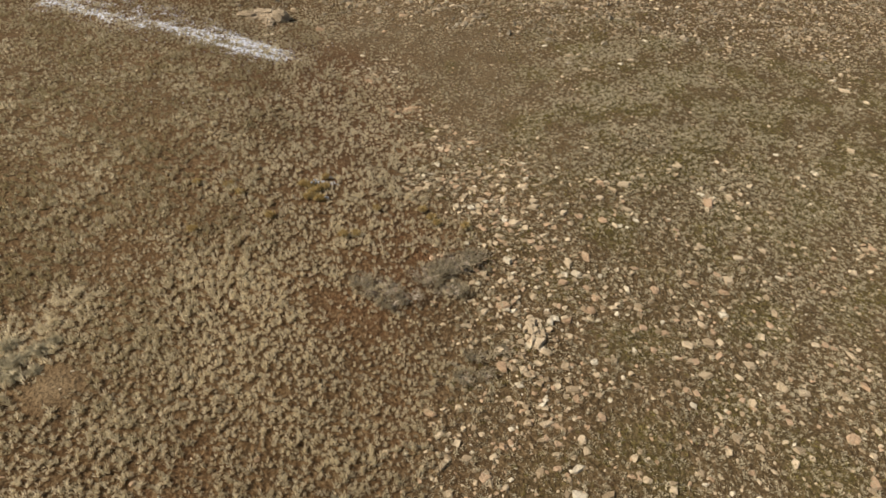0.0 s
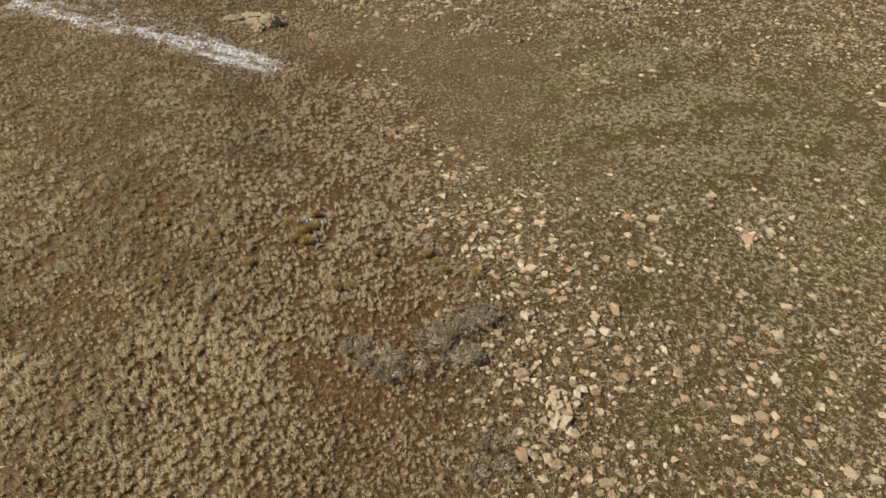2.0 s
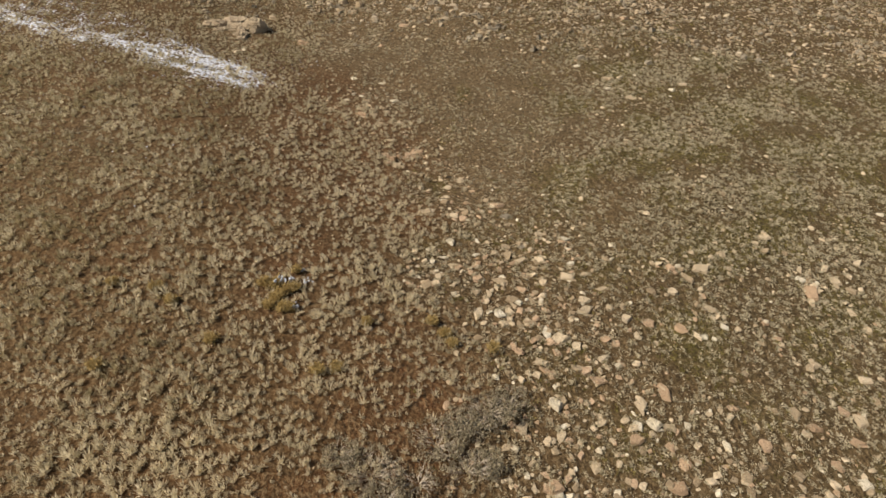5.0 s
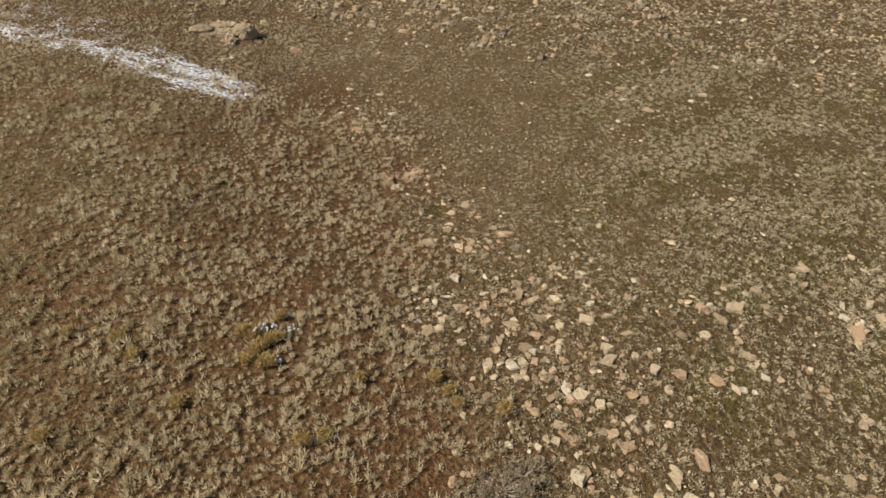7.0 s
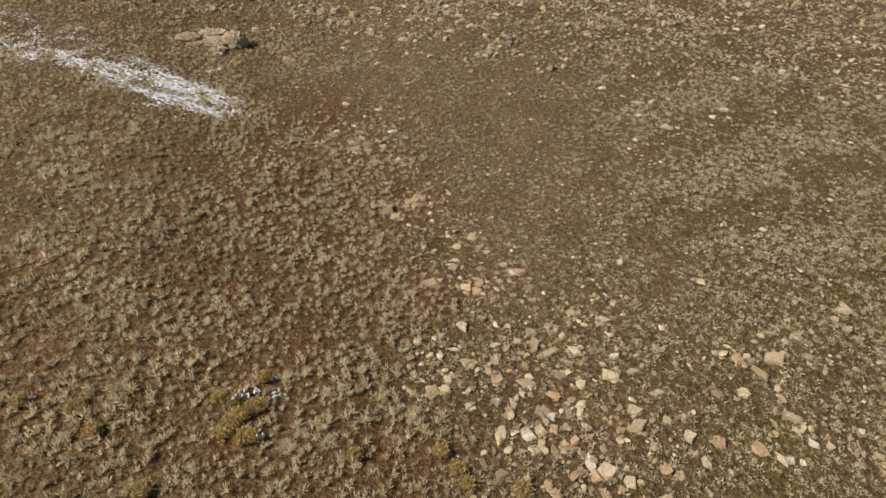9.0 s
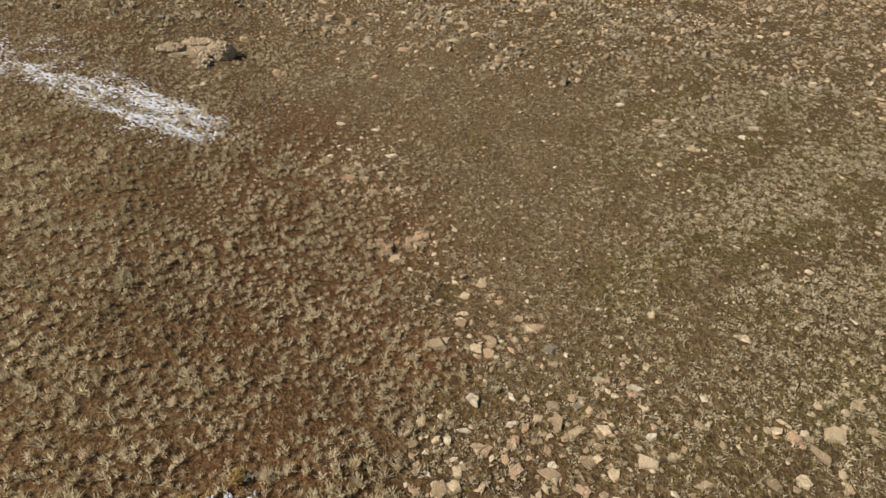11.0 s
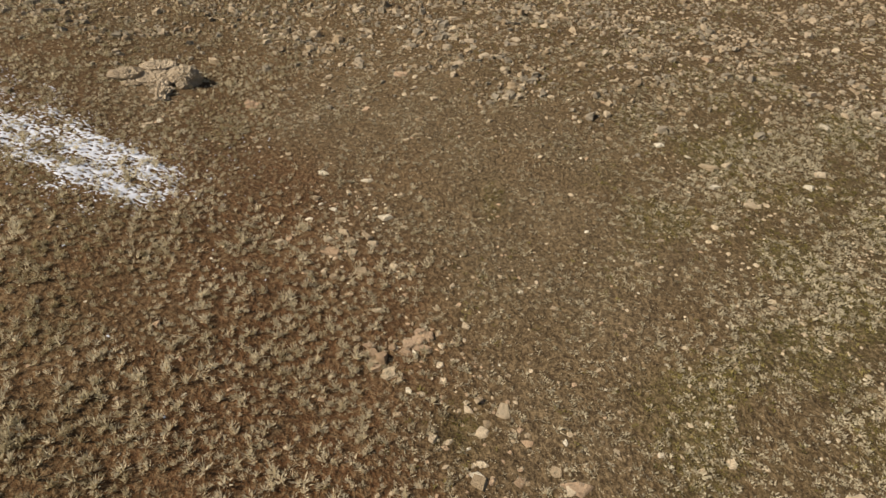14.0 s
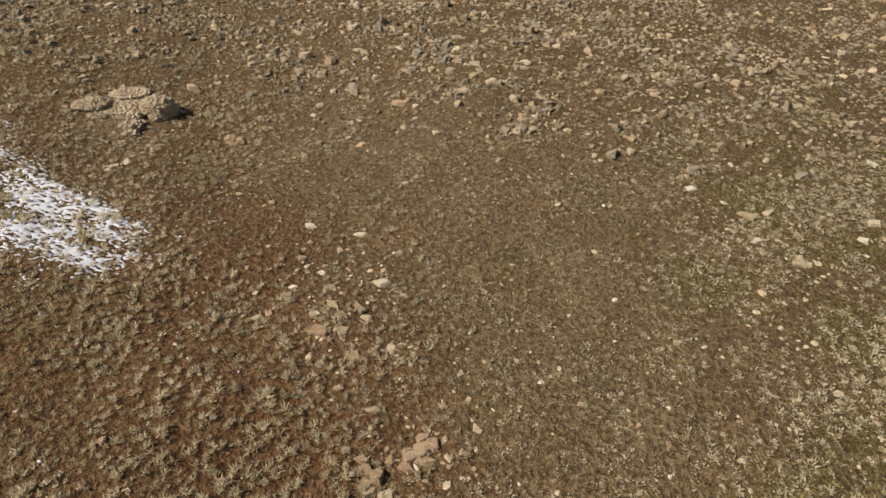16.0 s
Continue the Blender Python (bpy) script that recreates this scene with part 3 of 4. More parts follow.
ROCK_BANDS.append([
    (9.5, 36.9, 0.72, 0.60, 'p'), (10.6, 37.3, 0.56, 0.64, 'c'), (17.3, 37.5, 0.87, 0.73, 'p'), (9.8, 37.7, 0.47, 0.74, 'w'), (11.7, 37.8, 0.80, 0.54, 'c'),
    (12.8, 38.0, 0.40, 0.46, 'w'), (10.7, 37.9, 0.80, 0.85, 'w'), (26.6, 38.5, 0.69, 0.68, 'c'), (23.5, 38.5, 0.76, 0.68, 'p'), (20.2, 38.7, 0.41, 0.60, 'c'),
    (5.2, 38.5, 0.87, 0.92, 'w'), (21.1, 39.1, 0.77, 0.72, 'p'), (10.3, 38.9, 0.92, 1.02, 'c'), (16.1, 39.6, 0.63, 0.60, 'p'), (24.5, 40.0, 0.86, 1.07, 'c'),
    (20.1, 39.9, 0.64, 0.90, 't'), (23.7, 40.5, 0.58, 0.75, 'p'), (23.2, 41.1, 0.33, 0.51, 'w'), (9.4, 41.3, 0.54, 0.54, 'w'), (28.2, 42.2, 0.45, 0.72, 'c'),
    (8.6, 41.6, 0.80, 0.75, 'c'), (17.8, 42.0, 0.59, 0.51, 't'), (1.0, 42.1, 0.61, 0.50, 't'), (0.2, 42.5, 0.58, 0.46, 't'),
])
ROCK_BANDS.append([
    (4.8, 42.5, 0.51, 0.50, 't'), (6.0, 42.6, 0.96, 0.89, 'c'), (23.2, 43.6, 0.66, 0.66, 'c'), (4.4, 43.6, 0.82, 0.52, 't'), (11.2, 43.7, 0.42, 0.67, 'c'),
    (2.4, 44.2, 0.60, 0.96, 'w'), (15.7, 44.2, 0.70, 0.49, 'w'), (4.5, 44.7, 0.53, 0.44, 'c'), (3.1, 44.8, 0.46, 0.48, 't'), (12.2, 44.8, 0.74, 0.76, 'p'),
    (10.7, 44.8, 0.62, 0.63, 'c'), (24.1, 45.3, 0.48, 0.55, 'c'), (-0.4, 45.4, 0.46, 0.44, 'w'), (3.8, 45.4, 0.66, 0.67, 'w'), (9.7, 45.5, 0.71, 0.81, 'c'),
    (1.9, 45.8, 0.50, 0.71, 'c'), (1.1, 45.8, 0.58, 0.58, 't'), (8.1, 45.9, 0.79, 0.54, 'c'), (-0.2, 46.4, 0.62, 0.40, 'c'), (20.9, 46.4, 0.49, 0.56, 'p'),
    (16.9, 46.6, 1.14, 0.70, 'c'), (2.8, 47.1, 0.68, 0.64, 'c'), (1.2, 47.2, 0.95, 0.82, 'p'), (9.6, 47.0, 0.89, 0.60, 'c'),
])
ROCK_BANDS.append([
    (13.0, 47.4, 0.57, 0.92, 't'), (4.6, 47.9, 0.73, 0.61, 't'), (7.3, 47.9, 1.02, 0.80, 'c'), (-0.5, 48.2, 0.73, 0.37, 'c'), (8.6, 48.2, 0.99, 0.49, 'c'),
    (-1.1, 49.0, 0.69, 0.42, 'w'), (16.1, 49.0, 0.76, 1.07, 't'), (26.0, 50.0, 1.22, 1.30, 'p'), (32.7, 50.5, 0.57, 0.66, 'c'), (15.7, 49.8, 0.66, 0.65, 't'),
    (19.7, 50.2, 0.40, 0.42, 'c'), (-0.6, 50.6, 0.76, 0.77, 'w'), (10.9, 50.0, 0.56, 0.39, 'w'), (17.5, 50.2, 1.39, 1.05, 'c'), (3.4, 50.6, 0.68, 0.63, 't'),
    (29.9, 51.2, 0.89, 0.92, 't'), (4.6, 50.7, 0.59, 0.53, 'g'), (25.8, 51.1, 0.97, 0.71, 'w'), (22.0, 51.1, 0.45, 0.47, 'c'), (28.9, 51.8, 0.81, 1.24, 'c'),
    (30.4, 52.5, 0.82, 0.94, 'c'), (26.2, 52.2, 0.63, 1.01, 'c'), (7.6, 51.8, 1.01, 0.51, 'w'), (5.9, 52.2, 0.88, 0.45, 'c'),
])
ROCK_BANDS.append([
    (19.8, 52.1, 0.72, 0.62, 'c'), (28.6, 52.9, 0.91, 0.95, 'c'), (0.3, 53.6, 0.61, 0.65, 'p'), (-2.5, 53.9, 1.02, 0.88, 't'), (32.2, 54.3, 0.93, 0.70, 'c'),
    (-2.0, 54.2, 0.48, 0.55, 'c'), (3.6, 54.1, 0.85, 0.61, 'g'), (1.8, 54.7, 0.42, 0.55, 'c'), (-3.5, 55.5, 0.37, 0.30, 'c'), (24.3, 54.9, 1.23, 0.76, 'c'),
    (0.6, 55.7, 0.43, 0.56, 'p'), (2.9, 55.6, 1.09, 0.63, 'p'), (-1.1, 55.9, 0.92, 0.46, 'w'), (5.0, 57.2, 0.34, 0.36, 'c'), (-3.0, 57.7, 0.56, 0.58, 'c'),
    (41.5, 58.5, 0.87, 0.86, 'w'), (48.8, 59.5, 0.88, 1.02, 'c'), (0.3, 59.3, 0.65, 0.75, 'c'), (-3.5, 60.0, 0.27, 0.34, 'c'), (-5.2, 61.1, 0.67, 0.94, 'c'),
    (38.0, 61.0, 0.64, 0.59, 'w'), (-6.0, 61.8, 0.53, 0.61, 't'), (-7.0, 63.1, 0.51, 0.37, 't'),
])
ROCK_BANDS.append([
    (-3.4, 63.5, 0.61, 0.54, 't'), (48.7, 64.0, 0.93, 1.07, 'c'), (-1.3, 64.3, 0.53, 0.61, 'c'), (-6.0, 65.0, 0.64, 0.51, 'c'), (-2.0, 67.2, 0.42, 0.55, 'c'),
    (-8.7, 67.2, 0.47, 0.66, 't'), (-4.4, 67.5, 0.27, 0.43, 'c'), (-7.2, 67.8, 0.80, 0.68, 't'), (-9.1, 69.1, 0.99, 0.76, 'p'), (-7.9, 69.2, 0.61, 0.51, 'c'),
    (-6.8, 70.2, 0.68, 0.46, 'c'), (-8.1, 70.2, 0.57, 0.59, 't'), (-9.4, 70.1, 0.51, 0.59, 'c'), (-7.2, 70.8, 0.69, 0.73, 't'), (-6.4, 72.9, 1.21, 0.8, 'w'),
    (-9.6, 73.4, 0.61, 0.42, 'w'), (-10.5, 73.8, 0.43, 0.46, 'w'), (-11.0, 74.5, 0.82, 0.51, 't'), (-7.5, 75.4, 0.29, 0.33, 'w'), (58.3, 77.5, 1.06, 0.87, 'c'),
    (18.4, 75.4, 0.94, 0.78, 'c'), (-7.6, 76.1, 0.59, 0.38, 't'), (-10.7, 75.9, 0.46, 0.34, 'c'), (-7.9, 77.0, 0.80, 0.46, 'w'),
])
ROCK_BANDS.append([
    (23.0, 76.3, 0.49, 0.28, 'w'), (16.5, 77.2, 0.90, 0.80, 'w'), (18.0, 77.4, 0.49, 0.57, 'c'), (20.5, 77.2, 0.71, 0.57, 't'), (23.6, 77.7, 0.86, 0.66, 'w'),
    (56.6, 80.1, 1.71, 1.79, 'c'), (25.4, 78.1, 0.58, 0.59, 'c'), (16.9, 79.5, 1.32, 0.84, 't'), (-15.9, 80.1, 0.46, 0.33, 'c'), (18.4, 79.8, 0.88, 1.02, 'c'),
    (25.5, 79.7, 1.13, 0.86, 'c'), (22.7, 80.1, 0.45, 0.39, 'w'), (15.7, 80.7, 0.67, 0.34, 'w'), (20.2, 80.6, 0.45, 0.43, 'w'), (56.2, 82.8, 0.96, 0.92, 'w'),
    (13.8, 81.9, 0.91, 0.61, 'w'), (-16.3, 84.8, 0.47, 0.36, 'c'), (-18.3, 86.8, 0.96, 0.74, 'p'), (29.2, 86.6, 0.85, 0.88, 'w'), (17.6, 87.1, 0.93, 0.58, 'c'),
    (-9.9, 89.6, 0.68, 0.59, 'c'), (-31.2, 89.2, 0.50, 0.29, 'w'), (-6.1, 92.0, 1.51, 0.75, 'p'), (-3.3, 91.8, 0.71, 0.51, 't'),
])
ROCK_BANDS.append([
    (21.2, 90.9, 0.54, 0.52, 'w'), (-12.8, 92.7, 0.80, 1.02, 't'), (15.3, 91.4, 0.63, 0.62, 'c'), (31.1, 92.5, 1.02, 0.96, 'c'), (-1.2, 93.1, 1.18, 0.94, 't'),
    (12.5, 93.1, 1.02, 1.06, 'c'), (14.5, 93.3, 1.12, 1.28, 't'), (-32.1, 93.9, 0.82, 0.94, 't'), (27.1, 94.1, 0.86, 0.99, 'c'), (-21.8, 95.6, 0.83, 0.75, 'c'),
    (1.1, 94.5, 1.12, 1.18, 'c'), (22.1, 94.1, 0.67, 0.77, 'c'), (-8.7, 96.5, 0.47, 0.65, 'w'), (-15.7, 97.0, 0.85, 1.20, 't'), (11.6, 95.6, 0.77, 0.55, 'c'),
    (32.3, 96.5, 0.69, 0.79, 'c'), (-13.5, 97.5, 0.86, 1.10, 'c'), (-2.1, 96.6, 1.15, 0.99, 'c'), (-11.4, 97.6, 1.06, 1.10, 't'), (-6.2, 97.3, 0.86, 0.77, 't'),
    (4.0, 96.7, 1.06, 0.67, 't'), (22.7, 96.6, 1.48, 1.36, 'p'), (29.5, 97.8, 1.20, 0.60, 't'), (0.0, 97.7, 1.27, 1.01, 't'),
])
ROCK_BANDS.append([
    (-1.5, 98.0, 1.17, 0.79, 'c'), (-18.9, 99.5, 0.79, 0.45, 't'), (-3.5, 99.5, 0.60, 0.92, 't'), (-27.8, 100.1, 1.09, 1.14, 'p'), (4.0, 100.1, 0.71, 0.81, 't'),
    (-10.4, 101.1, 1.31, 0.81, 't'), (-6.8, 101.3, 1.02, 0.70, 'w'), (-32.2, 100.9, 0.91, 0.81, 'c'), (32.8, 102.5, 0.74, 0.73, 'c'), (-21.2, 102.2, 0.82, 0.71, 'c'),
    (38.2, 103.6, 0.96, 1.54, 'c'), (-1.5, 102.8, 1.25, 0.72, 't'), (-6.3, 103.7, 0.63, 0.60, 'w'), (-19.9, 103.8, 0.63, 0.84, 'c'), (-38.2, 102.6, 0.73, 0.60, 'c'),
    (-26.4, 104.2, 0.79, 0.61, 'c'), (25.5, 105.5, 1.42, 0.71, 'c'), (-28.5, 105.1, 0.96, 0.49, 'c'), (7.6, 105.5, 1.30, 1.12, 'c'), (21.1, 105.9, 0.66, 0.63, 'w'),
    (-3.3, 106.3, 1.52, 0.76, 'c'), (9.3, 107.2, 0.88, 0.64, 'c'), (39.9, 113.1, 1.06, 0.95, 't'), (48.9, 119.7, 1.28, 1.47, 't'),
])
# a trail of stones along the upper edge of the grass
ROCK_BANDS.append([
    (-10.9, 77.3, 1.05, 0.59, 'w'), (-12.2, 69.7, 0.56, 0.57, 'c'), (-8.9, 75.5, 0.54, 0.64, 'c'), (-8.9, 72.2, 0.50, 0.52, 't'), (-5.4, 75.4, 0.46, 0.55, 't'),
])

rock_rng = random.Random(8)


def roughen(bm, cuts, depth, seed):
    """Breaks the faces of a block into uneven facets."""
    bmesh.ops.triangulate(bm, faces=bm.faces)
    long = [e for e in bm.edges if e.calc_length() > 0.12]
    bmesh.ops.subdivide_edges(bm, edges=long, cuts=cuts, use_grid_fill=True)
    bmesh.ops.triangulate(bm, faces=bm.faces)
    o = Vector((seed, seed * 0.37, seed * 0.71))
    for v in bm.verts:
        v.co += depth * (noise.noise_vector(v.co * 2.6 + o) + 0.6 * noise.noise_vector(v.co * 7 + o))


def rock_mesh(tone, k):
    """An angular, slabby block with slightly worn edges."""
    bm = bmesh.new()
    n = rock_rng.choice((4, 4, 4, 5, 5, 6))
    turns = [6.283 * (i + rock_rng.uniform(-0.3, 0.3)) / n for i in range(n)]
    reach = [0.58 * rock_rng.uniform(0.66, 1.2) for _ in range(n)]
    for level, grow in ((-0.5, 1.08), (0.1, 1.0), (0.5, rock_rng.uniform(0.74, 0.92))):
        for a, g in zip(turns, reach):
            k = g * grow * rock_rng.uniform(0.94, 1.06)
            bm.verts.new((math.cos(a) * k, math.sin(a) * k, level + rock_rng.uniform(-0.16, 0.12)))
    out = bmesh.ops.convex_hull(bm, input=bm.verts)
    bmesh.ops.delete(bm, geom=[g for g in out["geom_interior"] if isinstance(g, bmesh.types.BMVert)], context='VERTS')
    bmesh.ops.dissolve_limit(bm, angle_limit=radians(9), verts=bm.verts, edges=bm.edges)
    bmesh.ops.bevel(bm, geom=list(bm.edges), offset=0.012, segments=1, affect='EDGES', profile=0.6)
    roughen(bm, 2, 0.032, k * 7.3 + ord(tone))
    me = bpy.data.meshes.new("rock")
    bm.to_mesh(me)
    bm.free()
    me.materials.append(TONES[tone][0])
    return me


ROCK_MESHES = {tone: [rock_mesh(tone, k) for k in range(9)] for tone in TONES}


def place_rock(x, y, width, depth, tone):
    ob = new("rock", rock_rng.choice(ROCK_MESHES[tone]))
    h = min(0.30, 0.27 * min(width, depth)) * rock_rng.uniform(0.7, 1.3)
    if y > 88:
        h *= 1.5
    z = float(ground_z(x, y))
    ob.matrix_world = pose(x, y, z + 0.10 * h, rock_rng.uniform(-9, 9), rock_rng.uniform(-9, 9), rock_rng.choice((0, 180)) + rock_rng.uniform(-22, 22)) @ Matrix.Diagonal((width * 1.02, depth * 1.02, h, 1))
    return tagged(ob, TONES[tone][1], "rock", "scattered hillside rocks")


for band in ROCK_BANDS + [LARGE_STONES]:
    for a, b, w, d, tone in band:
        # the rocks of the scree are duller
        high = b > 88
        place_rock(a, b, w * (0.85 if high else 1), d * (0.85 if high else 1), {'c': 'o', 't': 'b'}.get(tone, tone) if high else tone)


# ---- larger outcrops ----
def part(name, bm, mat, parent, label=""):
    me = bpy.data.meshes.new(name)
    bm.to_mesh(me)
    bm.free()
    me.materials.append(mat)
    ob = new(name, me)
    ob.parent = parent
    return tagged(ob, label)


def boulder_shape(seed, rough=0.26, sub=4):
    """A lump of unit width with an uneven surface."""
    bm = bmesh.new()
    bmesh.ops.create_icosphere(bm, subdivisions=sub, radius=0.5)
    o = Vector((seed * 3.7, seed * 1.9, seed * 5.3))
    for v in bm.verts:
        d = v.co.normalized()
        v.co *= 1 + rough * (noise.noise(d * 1.4 + o) * 1.6 + abs(noise.noise(d * 3.1 + o)) * 1.1 - 0.3 + 0.5 * noise.noise(d * 7 + o) + 0.35 * noise.noise(d * 15 + o))
    return bm


def crag_shape(seed, width, height, rough):
    """A craggy mass of weathered rock, in metres, broken into small ledges, pits and clefts."""
    bm = bmesh.new()
    bmesh.ops.create_icosphere(bm, subdivisions=5 if width < 2.3 else 6, radius=0.5)
    o = Vector((seed * 3.7, seed * 1.9, seed * 5.3))
    for v in bm.verts:
        p = Vector((v.co.x * width, v.co.y * width, v.co.z * height))
        big = noise.noise(p * 0.8 + o)
        cells = noise.voronoi(p * 1.9 + o + 0.5 * noise.noise_vector(p * 1.5 + o))[0]
        chips = noise.voronoi(p * 4.6 + o)[0]
        d = 0.5 * big + 0.4 * min(0.5, cells[1] - cells[0]) + 0.3 * min(0.5, chips[1] - chips[0]) + 0.3 * noise.noise(p * 5 + o) + 0.22 * noise.noise(p * 11 + o) - 0.2
        v.co = p + v.co.normalized() * d * rough
    return bm


def crag(name, x, y, pieces, tone, label, seed):
    """Outcropping rock: each piece is dx, dy, width, depth to width, height, roughness."""
    root = new(name)
    z0 = float(ground_z(x, y))
    root.location = (x, y, z0)
    for i, (dx, dy, w, ratio, h, rough) in enumerate(pieces):
        ob = part("rock_mass", crag_shape(seed + 1.3 * i, w, h, rough), TONES[tone][0], root)
        ob.matrix_local = pose(dx, dy, float(ground_z(x + dx, y + dy)) - z0 + 0.1 * h, 0, 0, 20 * math.sin(i * 2.1)) @ Matrix.Diagonal((1, ratio, 1, 1))
    return tagged(root, label, "rock outcrop")


crag("rock_outcrop", -24.6, 90.1, [(0, 0, 2.5, 0.95, 2.3, 0.5), (0.1, -1.0, 1.3, 0.8, 1.0, 0.4), (-0.5, 0.6, 1.8, 0.9, 1.7, 0.5)], 'o', "big pale knobbly outcrop boulder with dark clefts", 2)
crag("rock_outcrop", -28.0, 90.2, [(-1.6, -0.4, 2.6, 1.0, 0.8, 0.4), (0.5, 0.4, 3.8, 1.1, 0.5, 0.45), (0.2, 2.2, 3.0, 0.9, 0.5, 0.45), (1.5, -1.0, 2.4, 1.0, 0.4, 0.4), (-0.4, -1.4, 1.8, 0.9, 0.4, 0.45)], 'b', "broad low mound of broken cream rock in brown soil", 21)
crag("rock_outcrop", -25.8, 87.7, [(0, 0, 1.7, 1.1, 0.6, 0.5), (0.4, -1.1, 1.2, 0.9, 0.45, 0.4), (-0.4, 1.0, 1.4, 1.0, 0.6, 0.5)], 'b', "flat spill of cream rubble below the big boulder", 41)
crag("rock_outcrop", -18.4, 86.9, [(0, 0, 1.0, 0.7, 0.9, 0.3), (0.6, 0.1, 0.6, 0.8, 0.6, 0.25)], 'p', "small reddish outcrop rock on the bare slope", 51)


# ---- shrubs ----
def twigs(r, count, radius, height, thick):
    """Forking tapered twigs from one foot; returns a mesh body and the places of the tips."""
    bm = bmesh.new()
    tips = []

    def limb(a, b, ra, rb):
        d = (b - a).normalized()
        s = d.orthogonal().normalized()
        q = d.cross(s)
        ring = [[bm.verts.new(p + (s * math.cos(k) + q * math.sin(k)) * w) for k in (0, 2.094, 4.189)] for p, w in ((a, ra), (b, rb))]
        for k in range(3):
            bm.faces.new((ring[0][k], ring[0][(k + 1) % 3], ring[1][(k + 1) % 3], ring[1][k]))

    for _ in range(count):
        a, t = r.uniform(0, 6.283), math.sqrt(r.random())
        foot = Vector((math.cos(a) * radius * 0.25 * t, math.sin(a) * radius * 0.25 * t, -0.03))
        knee = foot + Vector((math.cos(a) * radius * 0.45 * t, math.sin(a) * radius * 0.45 * t, height * r.uniform(0.35, 0.6)))
        limb(foot, knee, thick, thick * 0.7)
        for _ in range(3):
            b = a + r.uniform(-0.9, 0.9)
            l = radius * r.uniform(0.25, 0.5)
            tip = knee + Vector((math.cos(b) * l * (0.4 + t), math.sin(b) * l * (0.4 + t), height * r.uniform(0.05, 0.5)))
            limb(knee, tip, thick * 0.6, thick * 0.25)
            tips.append(tip)
    return bm, tips


def leaf_mesh(name, r, tips, per, size, spread, mat):
    n = len(tips) * per
    rn = np.random.default_rng(r.randrange(10 ** 6))
    p = np.repeat(np.array([tuple(t) for t in tips]), per, 0) + rn.normal(0, spread, (n, 3))
    p[:, 2] = np.maximum(p[:, 2], 0.02)
    a, th = rn.uniform(0, 6.283, n), rn.uniform(0.1, 1.2, n)
    d = np.stack([np.cos(a) * np.sin(th), np.sin(a) * np.sin(th), np.cos(th)], 1) * (size * rn.uniform(0.6, 1.4, n))[:, None]
    s = np.stack([-np.sin(a), np.cos(a), np.zeros(n)], 1) * (size * 0.3)
    v = np.stack([p, p + d * 0.6 + s, p + d, p + d * 0.6 - s], 1).reshape(-1, 3)
    me = mesh_from(name, v, np.arange(len(v)).reshape(-1, 4), [mat])
    float_layer(me, "tone", np.repeat(rn.uniform(0, 1, n), 4))
    return me


def shrub(name, x, y, radius, height, seed, leaf_mat, per, label, bare=0.0, count=40, thick=0.016):
    r = random.Random(seed)
    root = new(name)
    root.location = (x, y, float(ground_z(x, y)))
    bm, tips = twigs(r, count, radius, height, thick)
    b = part("branchwork", bm, TWIG, root, "bare grey twigs")
    float_layer(b.data, "tone", np.random.default_rng(seed).uniform(0.2, 1, len(b.data.vertices)))
    kept = [t for t in tips if r.random() > bare]
    leaves = new("foliage", leaf_mesh("foliage", r, kept, per, 0.11, 0.09, leaf_mat))
    leaves.parent = root
    return tagged(root, label, "shrub")


SAGES = [(-4.4, 33.6, 1.2, 0.5, 0.45), (-3.7, 32.4, 0.8, 0.45, 0.2), (-1.3, 35.4, 1.1, 0.5, 0.4), (-2.2, 33.4, 0.9, 0.4, 0.75), (0.2, 34.3, 1.1, 0.5, 0.9), (1.5, 37.5, 1.2, 0.5, 0.35),
         (0.7, 36.6, 1.0, 0.5, 0.55), (2.6, 38.0, 0.9, 0.45, 0.3), (-6.2, 34.2, 0.8, 0.4, 0.45), (1.1, 34.6, 0.7, 0.4, 0.2), (-0.3, 36.4, 0.9, 0.45, 0.4), (2.4, 29.2, 0.6, 0.35, 0.5),
         (1.5, 27.7, 0.7, 0.35, 0.5), (4.0, 30.0, 0.5, 0.3, 0.5), (3.0, 28.1, 0.6, 0.3, 0.6)]
for i, (x, y, rad, h, bare) in enumerate(SAGES):
    tagged(shrub("sagebrush", x, y, rad, h * 1.25, 100 + i, SAGE_LEAF, 11, "bare grey half-dead sagebrush on red soil" if bare > 0.5 else "grey-green leafy sagebrush on red soil",
                 bare, int(30 * rad) + 8, 0.016), group="sagebrush")

# low cushions of pale sage on the near side of the grass
PALE_SAGES = [(-27.5, 27.2, 0.8), (-26.5, 28.1, 0.75), (-27.3, 26.1, 0.7), (-26.1, 26.6, 0.6), (-28.7, 28.4, 0.8), (-25.8, 28.9, 0.55), (-28.3, 26.8, 0.7)]
for i, (x, y, rad) in enumerate(PALE_SAGES):
    tagged(blades("sagebrush", np.array([x]), np.array([y]), np.array([rad]), np.array([0.5]), 900, 0.03, 0.6, PALE_SAGE, seed=500 + i), "pale grey-green sagebrush cushion beside straw grass", "shrub", "sagebrush")

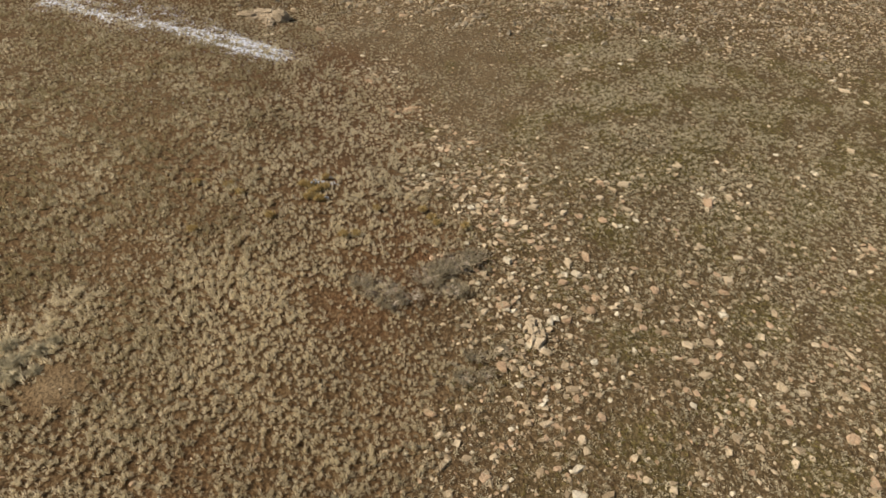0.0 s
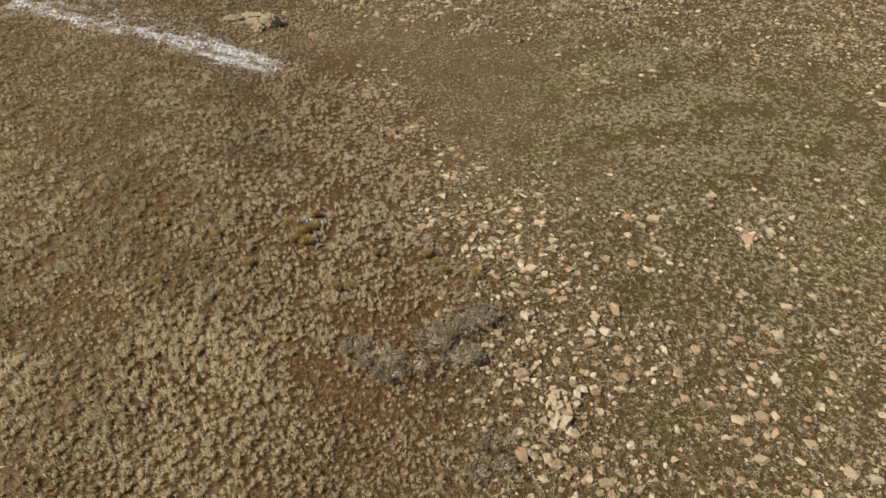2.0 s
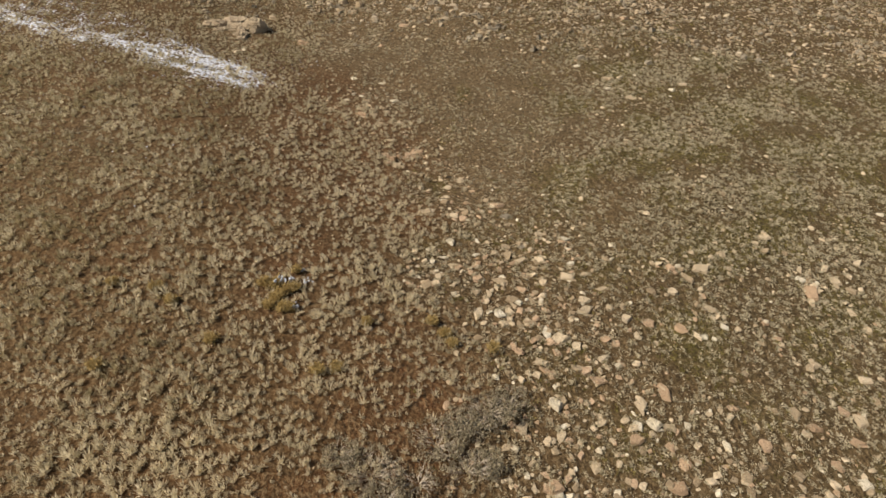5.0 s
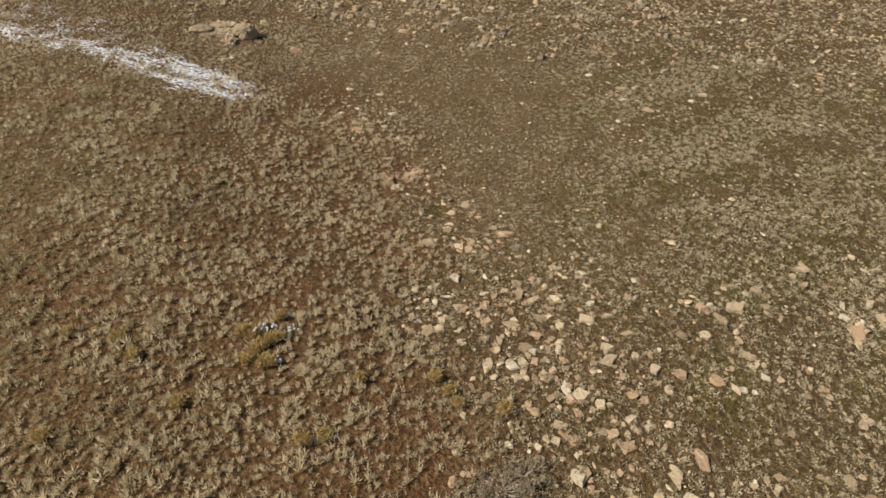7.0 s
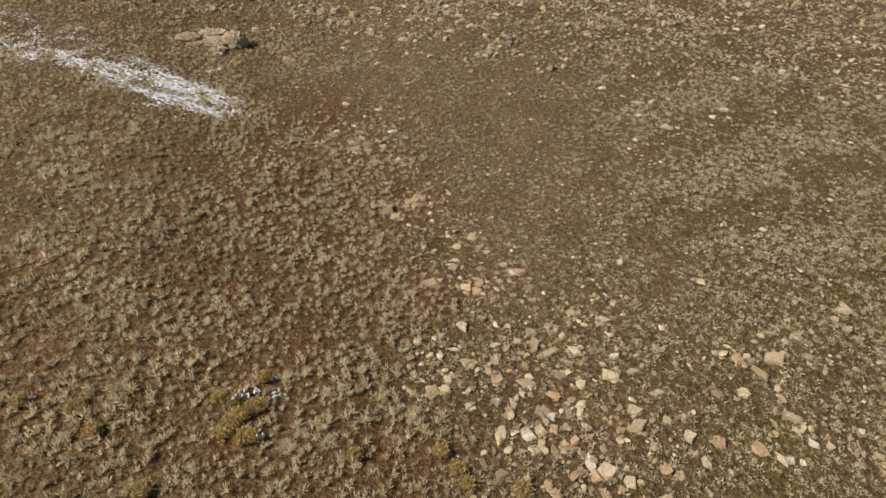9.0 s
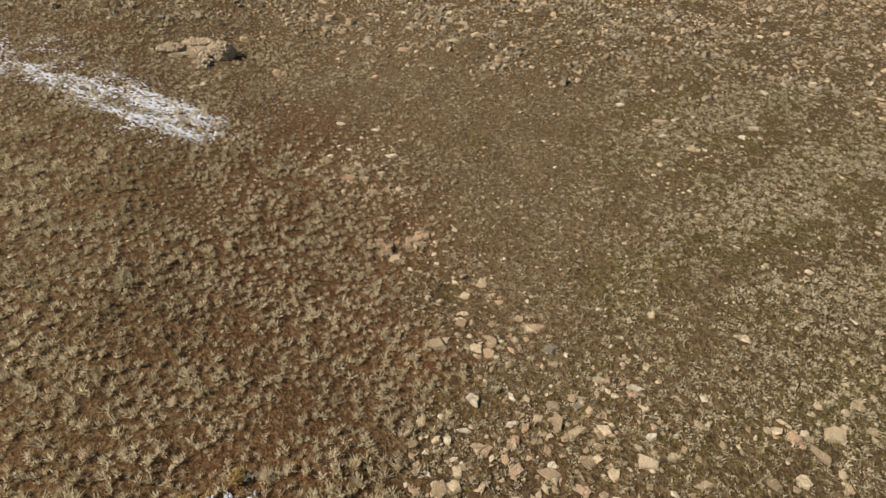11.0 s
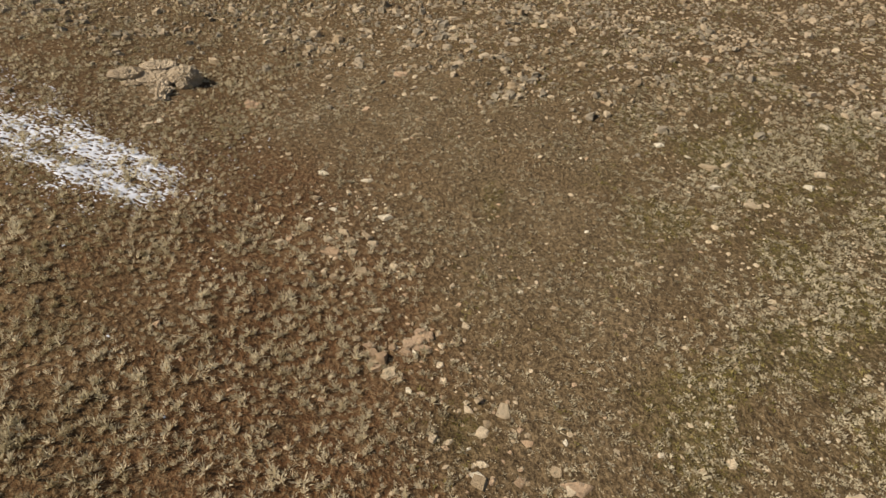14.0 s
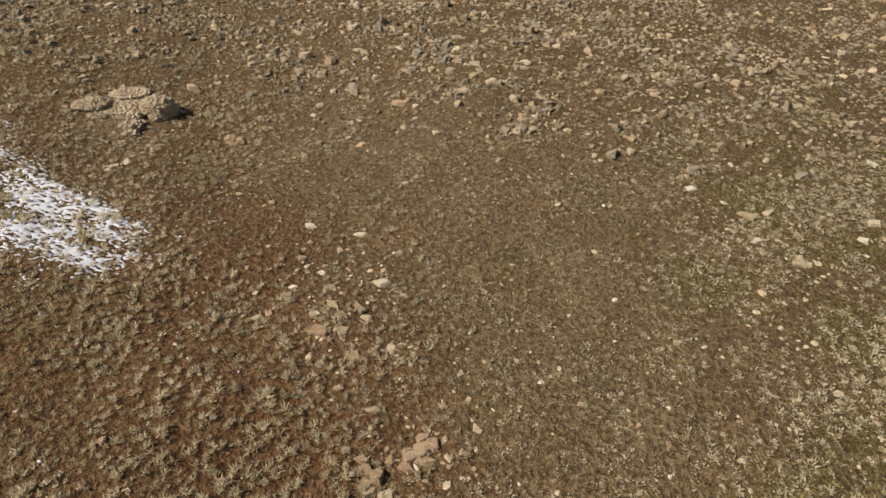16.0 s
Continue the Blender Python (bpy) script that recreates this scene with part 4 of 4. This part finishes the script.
BRUSH = [(-12.1, 44.3, 0.36), (-11.6, 44.2, 0.4), (-11.2, 44.4, 0.3), (-10.1, 44.0, 0.32), (-10.5, 43.8, 0.36), (-10.8, 43.5, 0.36), (-11.1, 43.1, 0.34), (-11.3, 42.6, 0.34), (-10.5, 42.4, 0.36), (-10.1, 42.4, 0.26), (-10.3, 45.6, 0.3),
         (-18.1, 43.4, 0.42), (-16.8, 42.3, 0.32), (-20.8, 43.6, 0.34), (-1.7, 42.8, 0.36), (-1.0, 42.1, 0.32), (1.9, 41.3, 0.38), (-7.9, 38.7, 0.36), (-6.9, 39.0, 0.34), (-13.9, 39.9, 0.36), (-19.4, 38.1, 0.34), (-5.6, 42.2, 0.28), (-0.5, 41.5, 0.28)]
for i, (x, y, rad) in enumerate(BRUSH):
    tagged(shrub("rabbitbrush", x, y, rad * 0.68, 0.3, 200 + i, YELLOW_LEAF, 12, "rounded yellowish rabbitbrush among dry grass", 0.0, 22, 0.01), group="rabbitbrush")

# tall feathery bunches that stand out from the other grass
BUNCHES = [(-25.8, 32.4, 0.55), (-26.1, 31.6, 0.6), (-24.9, 31.8, 0.5), (-27.0, 30.6, 0.55), (-26.4, 30.1, 0.5), (-24.2, 32.3, 0.45), (-27.0, 29.6, 0.5), (-25.3, 31.0, 0.4), (-8.6, 42.3, 0.42), (-6.8, 42.6, 0.5), (-9.2, 45.8, 0.42)]
for i, (x, y, rad) in enumerate(BUNCHES):
    tagged(blades("feather_grass", np.array([x]), np.array([y]), np.array([rad]), np.array([0.95]), 420, 0.022, 0.95, STRAW, seed=400 + i), "tall pale feathery bunch of dry grass", "grass", "feathery grass bunches")


# ---- remnants of snow on and between the tufts ----
def snow_lump(x, y, w, h, seed):
    """Crumbling snow caught on the twigs: several lobes of uneven size in one mesh."""
    r = random.Random(seed)
    bm = bmesh.new()
    for k in range(9):
        lobe = boulder_shape(seed + 0.37 * k, 0.4, 2)
        me = bpy.data.meshes.new("lobe")
        g = w * r.uniform(0.22, 0.5)
        lobe.transform(pose(r.gauss(0, 0.33) * w, r.gauss(0, 0.24) * w, r.uniform(-0.28, 0.2) * w, r.uniform(0, 90), r.uniform(0, 90), r.uniform(0, 360)) @ Matrix.Diagonal((g, g * 0.75, g * 0.5, 1)))
        lobe.to_mesh(me)
        lobe.free()
        bm.from_mesh(me)
        bpy.data.meshes.remove(me)
    me = bpy.data.meshes.new("snow_lump")
    bm.to_mesh(me)
    bm.free()
    me.materials.append(SNOW)
    ob = new("snow_lump", me)
    ob.location = (x, y, float(ground_z(x, y)) + h)
    return tagged(ob, "small crumbling lump of melting snow caught in a shrub", "snow", "snow lumps")


for i, (x, y, w, h) in enumerate([(-11.1, 44.4, 0.55, 0.35), (-10.5, 44.8, 0.4, 0.15), (-9.6, 44.7, 0.5, 0.12), (-10.0, 44.1, 0.3, 0.3), (-9.8, 42.5, 0.5, 0.3), (-9.9, 45.7, 0.35, 0.15)]):
    snow_lump(x, y, w, h, i + 3)


def fleck_density(x, y):
    return np.clip(0.9 * soft((y - snow_low(x) + 3.0) / 0.9) * (x < -15) * soft((np.maximum(snow_high(x), snow_thin(x)) + 0.5 - y) / 0.5) + 0.06 * (x < -12) * (y > 48) * (y < 72), 0, 1) * (x < -10) * (x > -60)


x, y = scatter(1.1, 61, fleck_density, 2.0)
r = np.random.default_rng(62)
tagged(stone_stuff("snow_flecks", x, y, r.uniform(0.05, 0.17, len(x)), 0.35, SNOW, 63, -0.2), "flecks of melting snow in the dry grass", "snow", kind="stuff")


def ledge(x, y, pieces, tone, label, name="rock_ledge", kind="rock ledge"):
    """Slabs split from one bed of rock: each piece is dx, dy, width, depth, height, turn."""
    root = new(name)
    z0 = float(ground_z(x, y))
    root.location = (x, y, z0)
    for dx, dy, w, d, h, turn in pieces:
        ob = new("slab", rock_rng.choice(ROCK_MESHES[tone]))
        ob.parent = root
        ob.matrix_local = pose(dx, dy, float(ground_z(x + dx, y + dy)) - z0 + 0.2 * h, rock_rng.uniform(-6, 6), rock_rng.uniform(-6, 6), turn) @ Matrix.Diagonal((w, d, h, 1))
    return tagged(root, label, kind)


ledge(-3.8, 63.3, [(0.0, 0.0, 0.9, 0.7, 0.25, 10), (0.5, 0.3, 0.8, 0.6, 0.3, -25), (-0.5, -0.3, 0.7, 0.55, 0.2, 30), (0.25, -0.5, 0.8, 0.5, 0.18, 5), (-0.6, -0.85, 0.6, 0.45, 0.16, -12), (0.1, 0.6, 0.6, 0.5, 0.25, 50)], 'p', "low cracked ledge of tan rock among grass")
ledge(-5.5, 62.0, [(0.0, 0.0, 0.6, 0.8, 0.5, 15), (-0.5, 0.2, 0.7, 0.5, 0.3, -20), (-0.3, -0.6, 0.5, 0.45, 0.25, 40), (-0.8, 0.65, 0.6, 0.4, 0.2, 0), (0.4, 0.7, 0.5, 0.4, 0.2, 60)], 'p', "upright tan blocks with a dark cleft beside")
ledge(6.7, 31.8, [(0.25, -0.75, 1.0, 0.9, 0.45, 12), (-0.15, -0.6, 0.6, 1.1, 0.5, -10), (0.1, 0.1, 0.8, 1.1, 0.5, -20), (-0.3, 0.45, 0.5, 1.0, 0.45, 15), (-0.05, 0.95, 0.7, 0.8, 0.4, 35), (-0.15, 1.45, 0.5, 0.6, 0.3, -15), (-0.6, 0.3, 0.4, 0.8, 0.3, -8), (0.6, 0.1, 0.45, 0.8, 0.3, 24), (0.55, 0.75, 0.4, 0.5, 0.25, 60), (-0.55, -0.35, 0.4, 0.5, 0.25, 50)], 'c', "large cream boulder split by dark clefts", "split_boulder", "boulder")
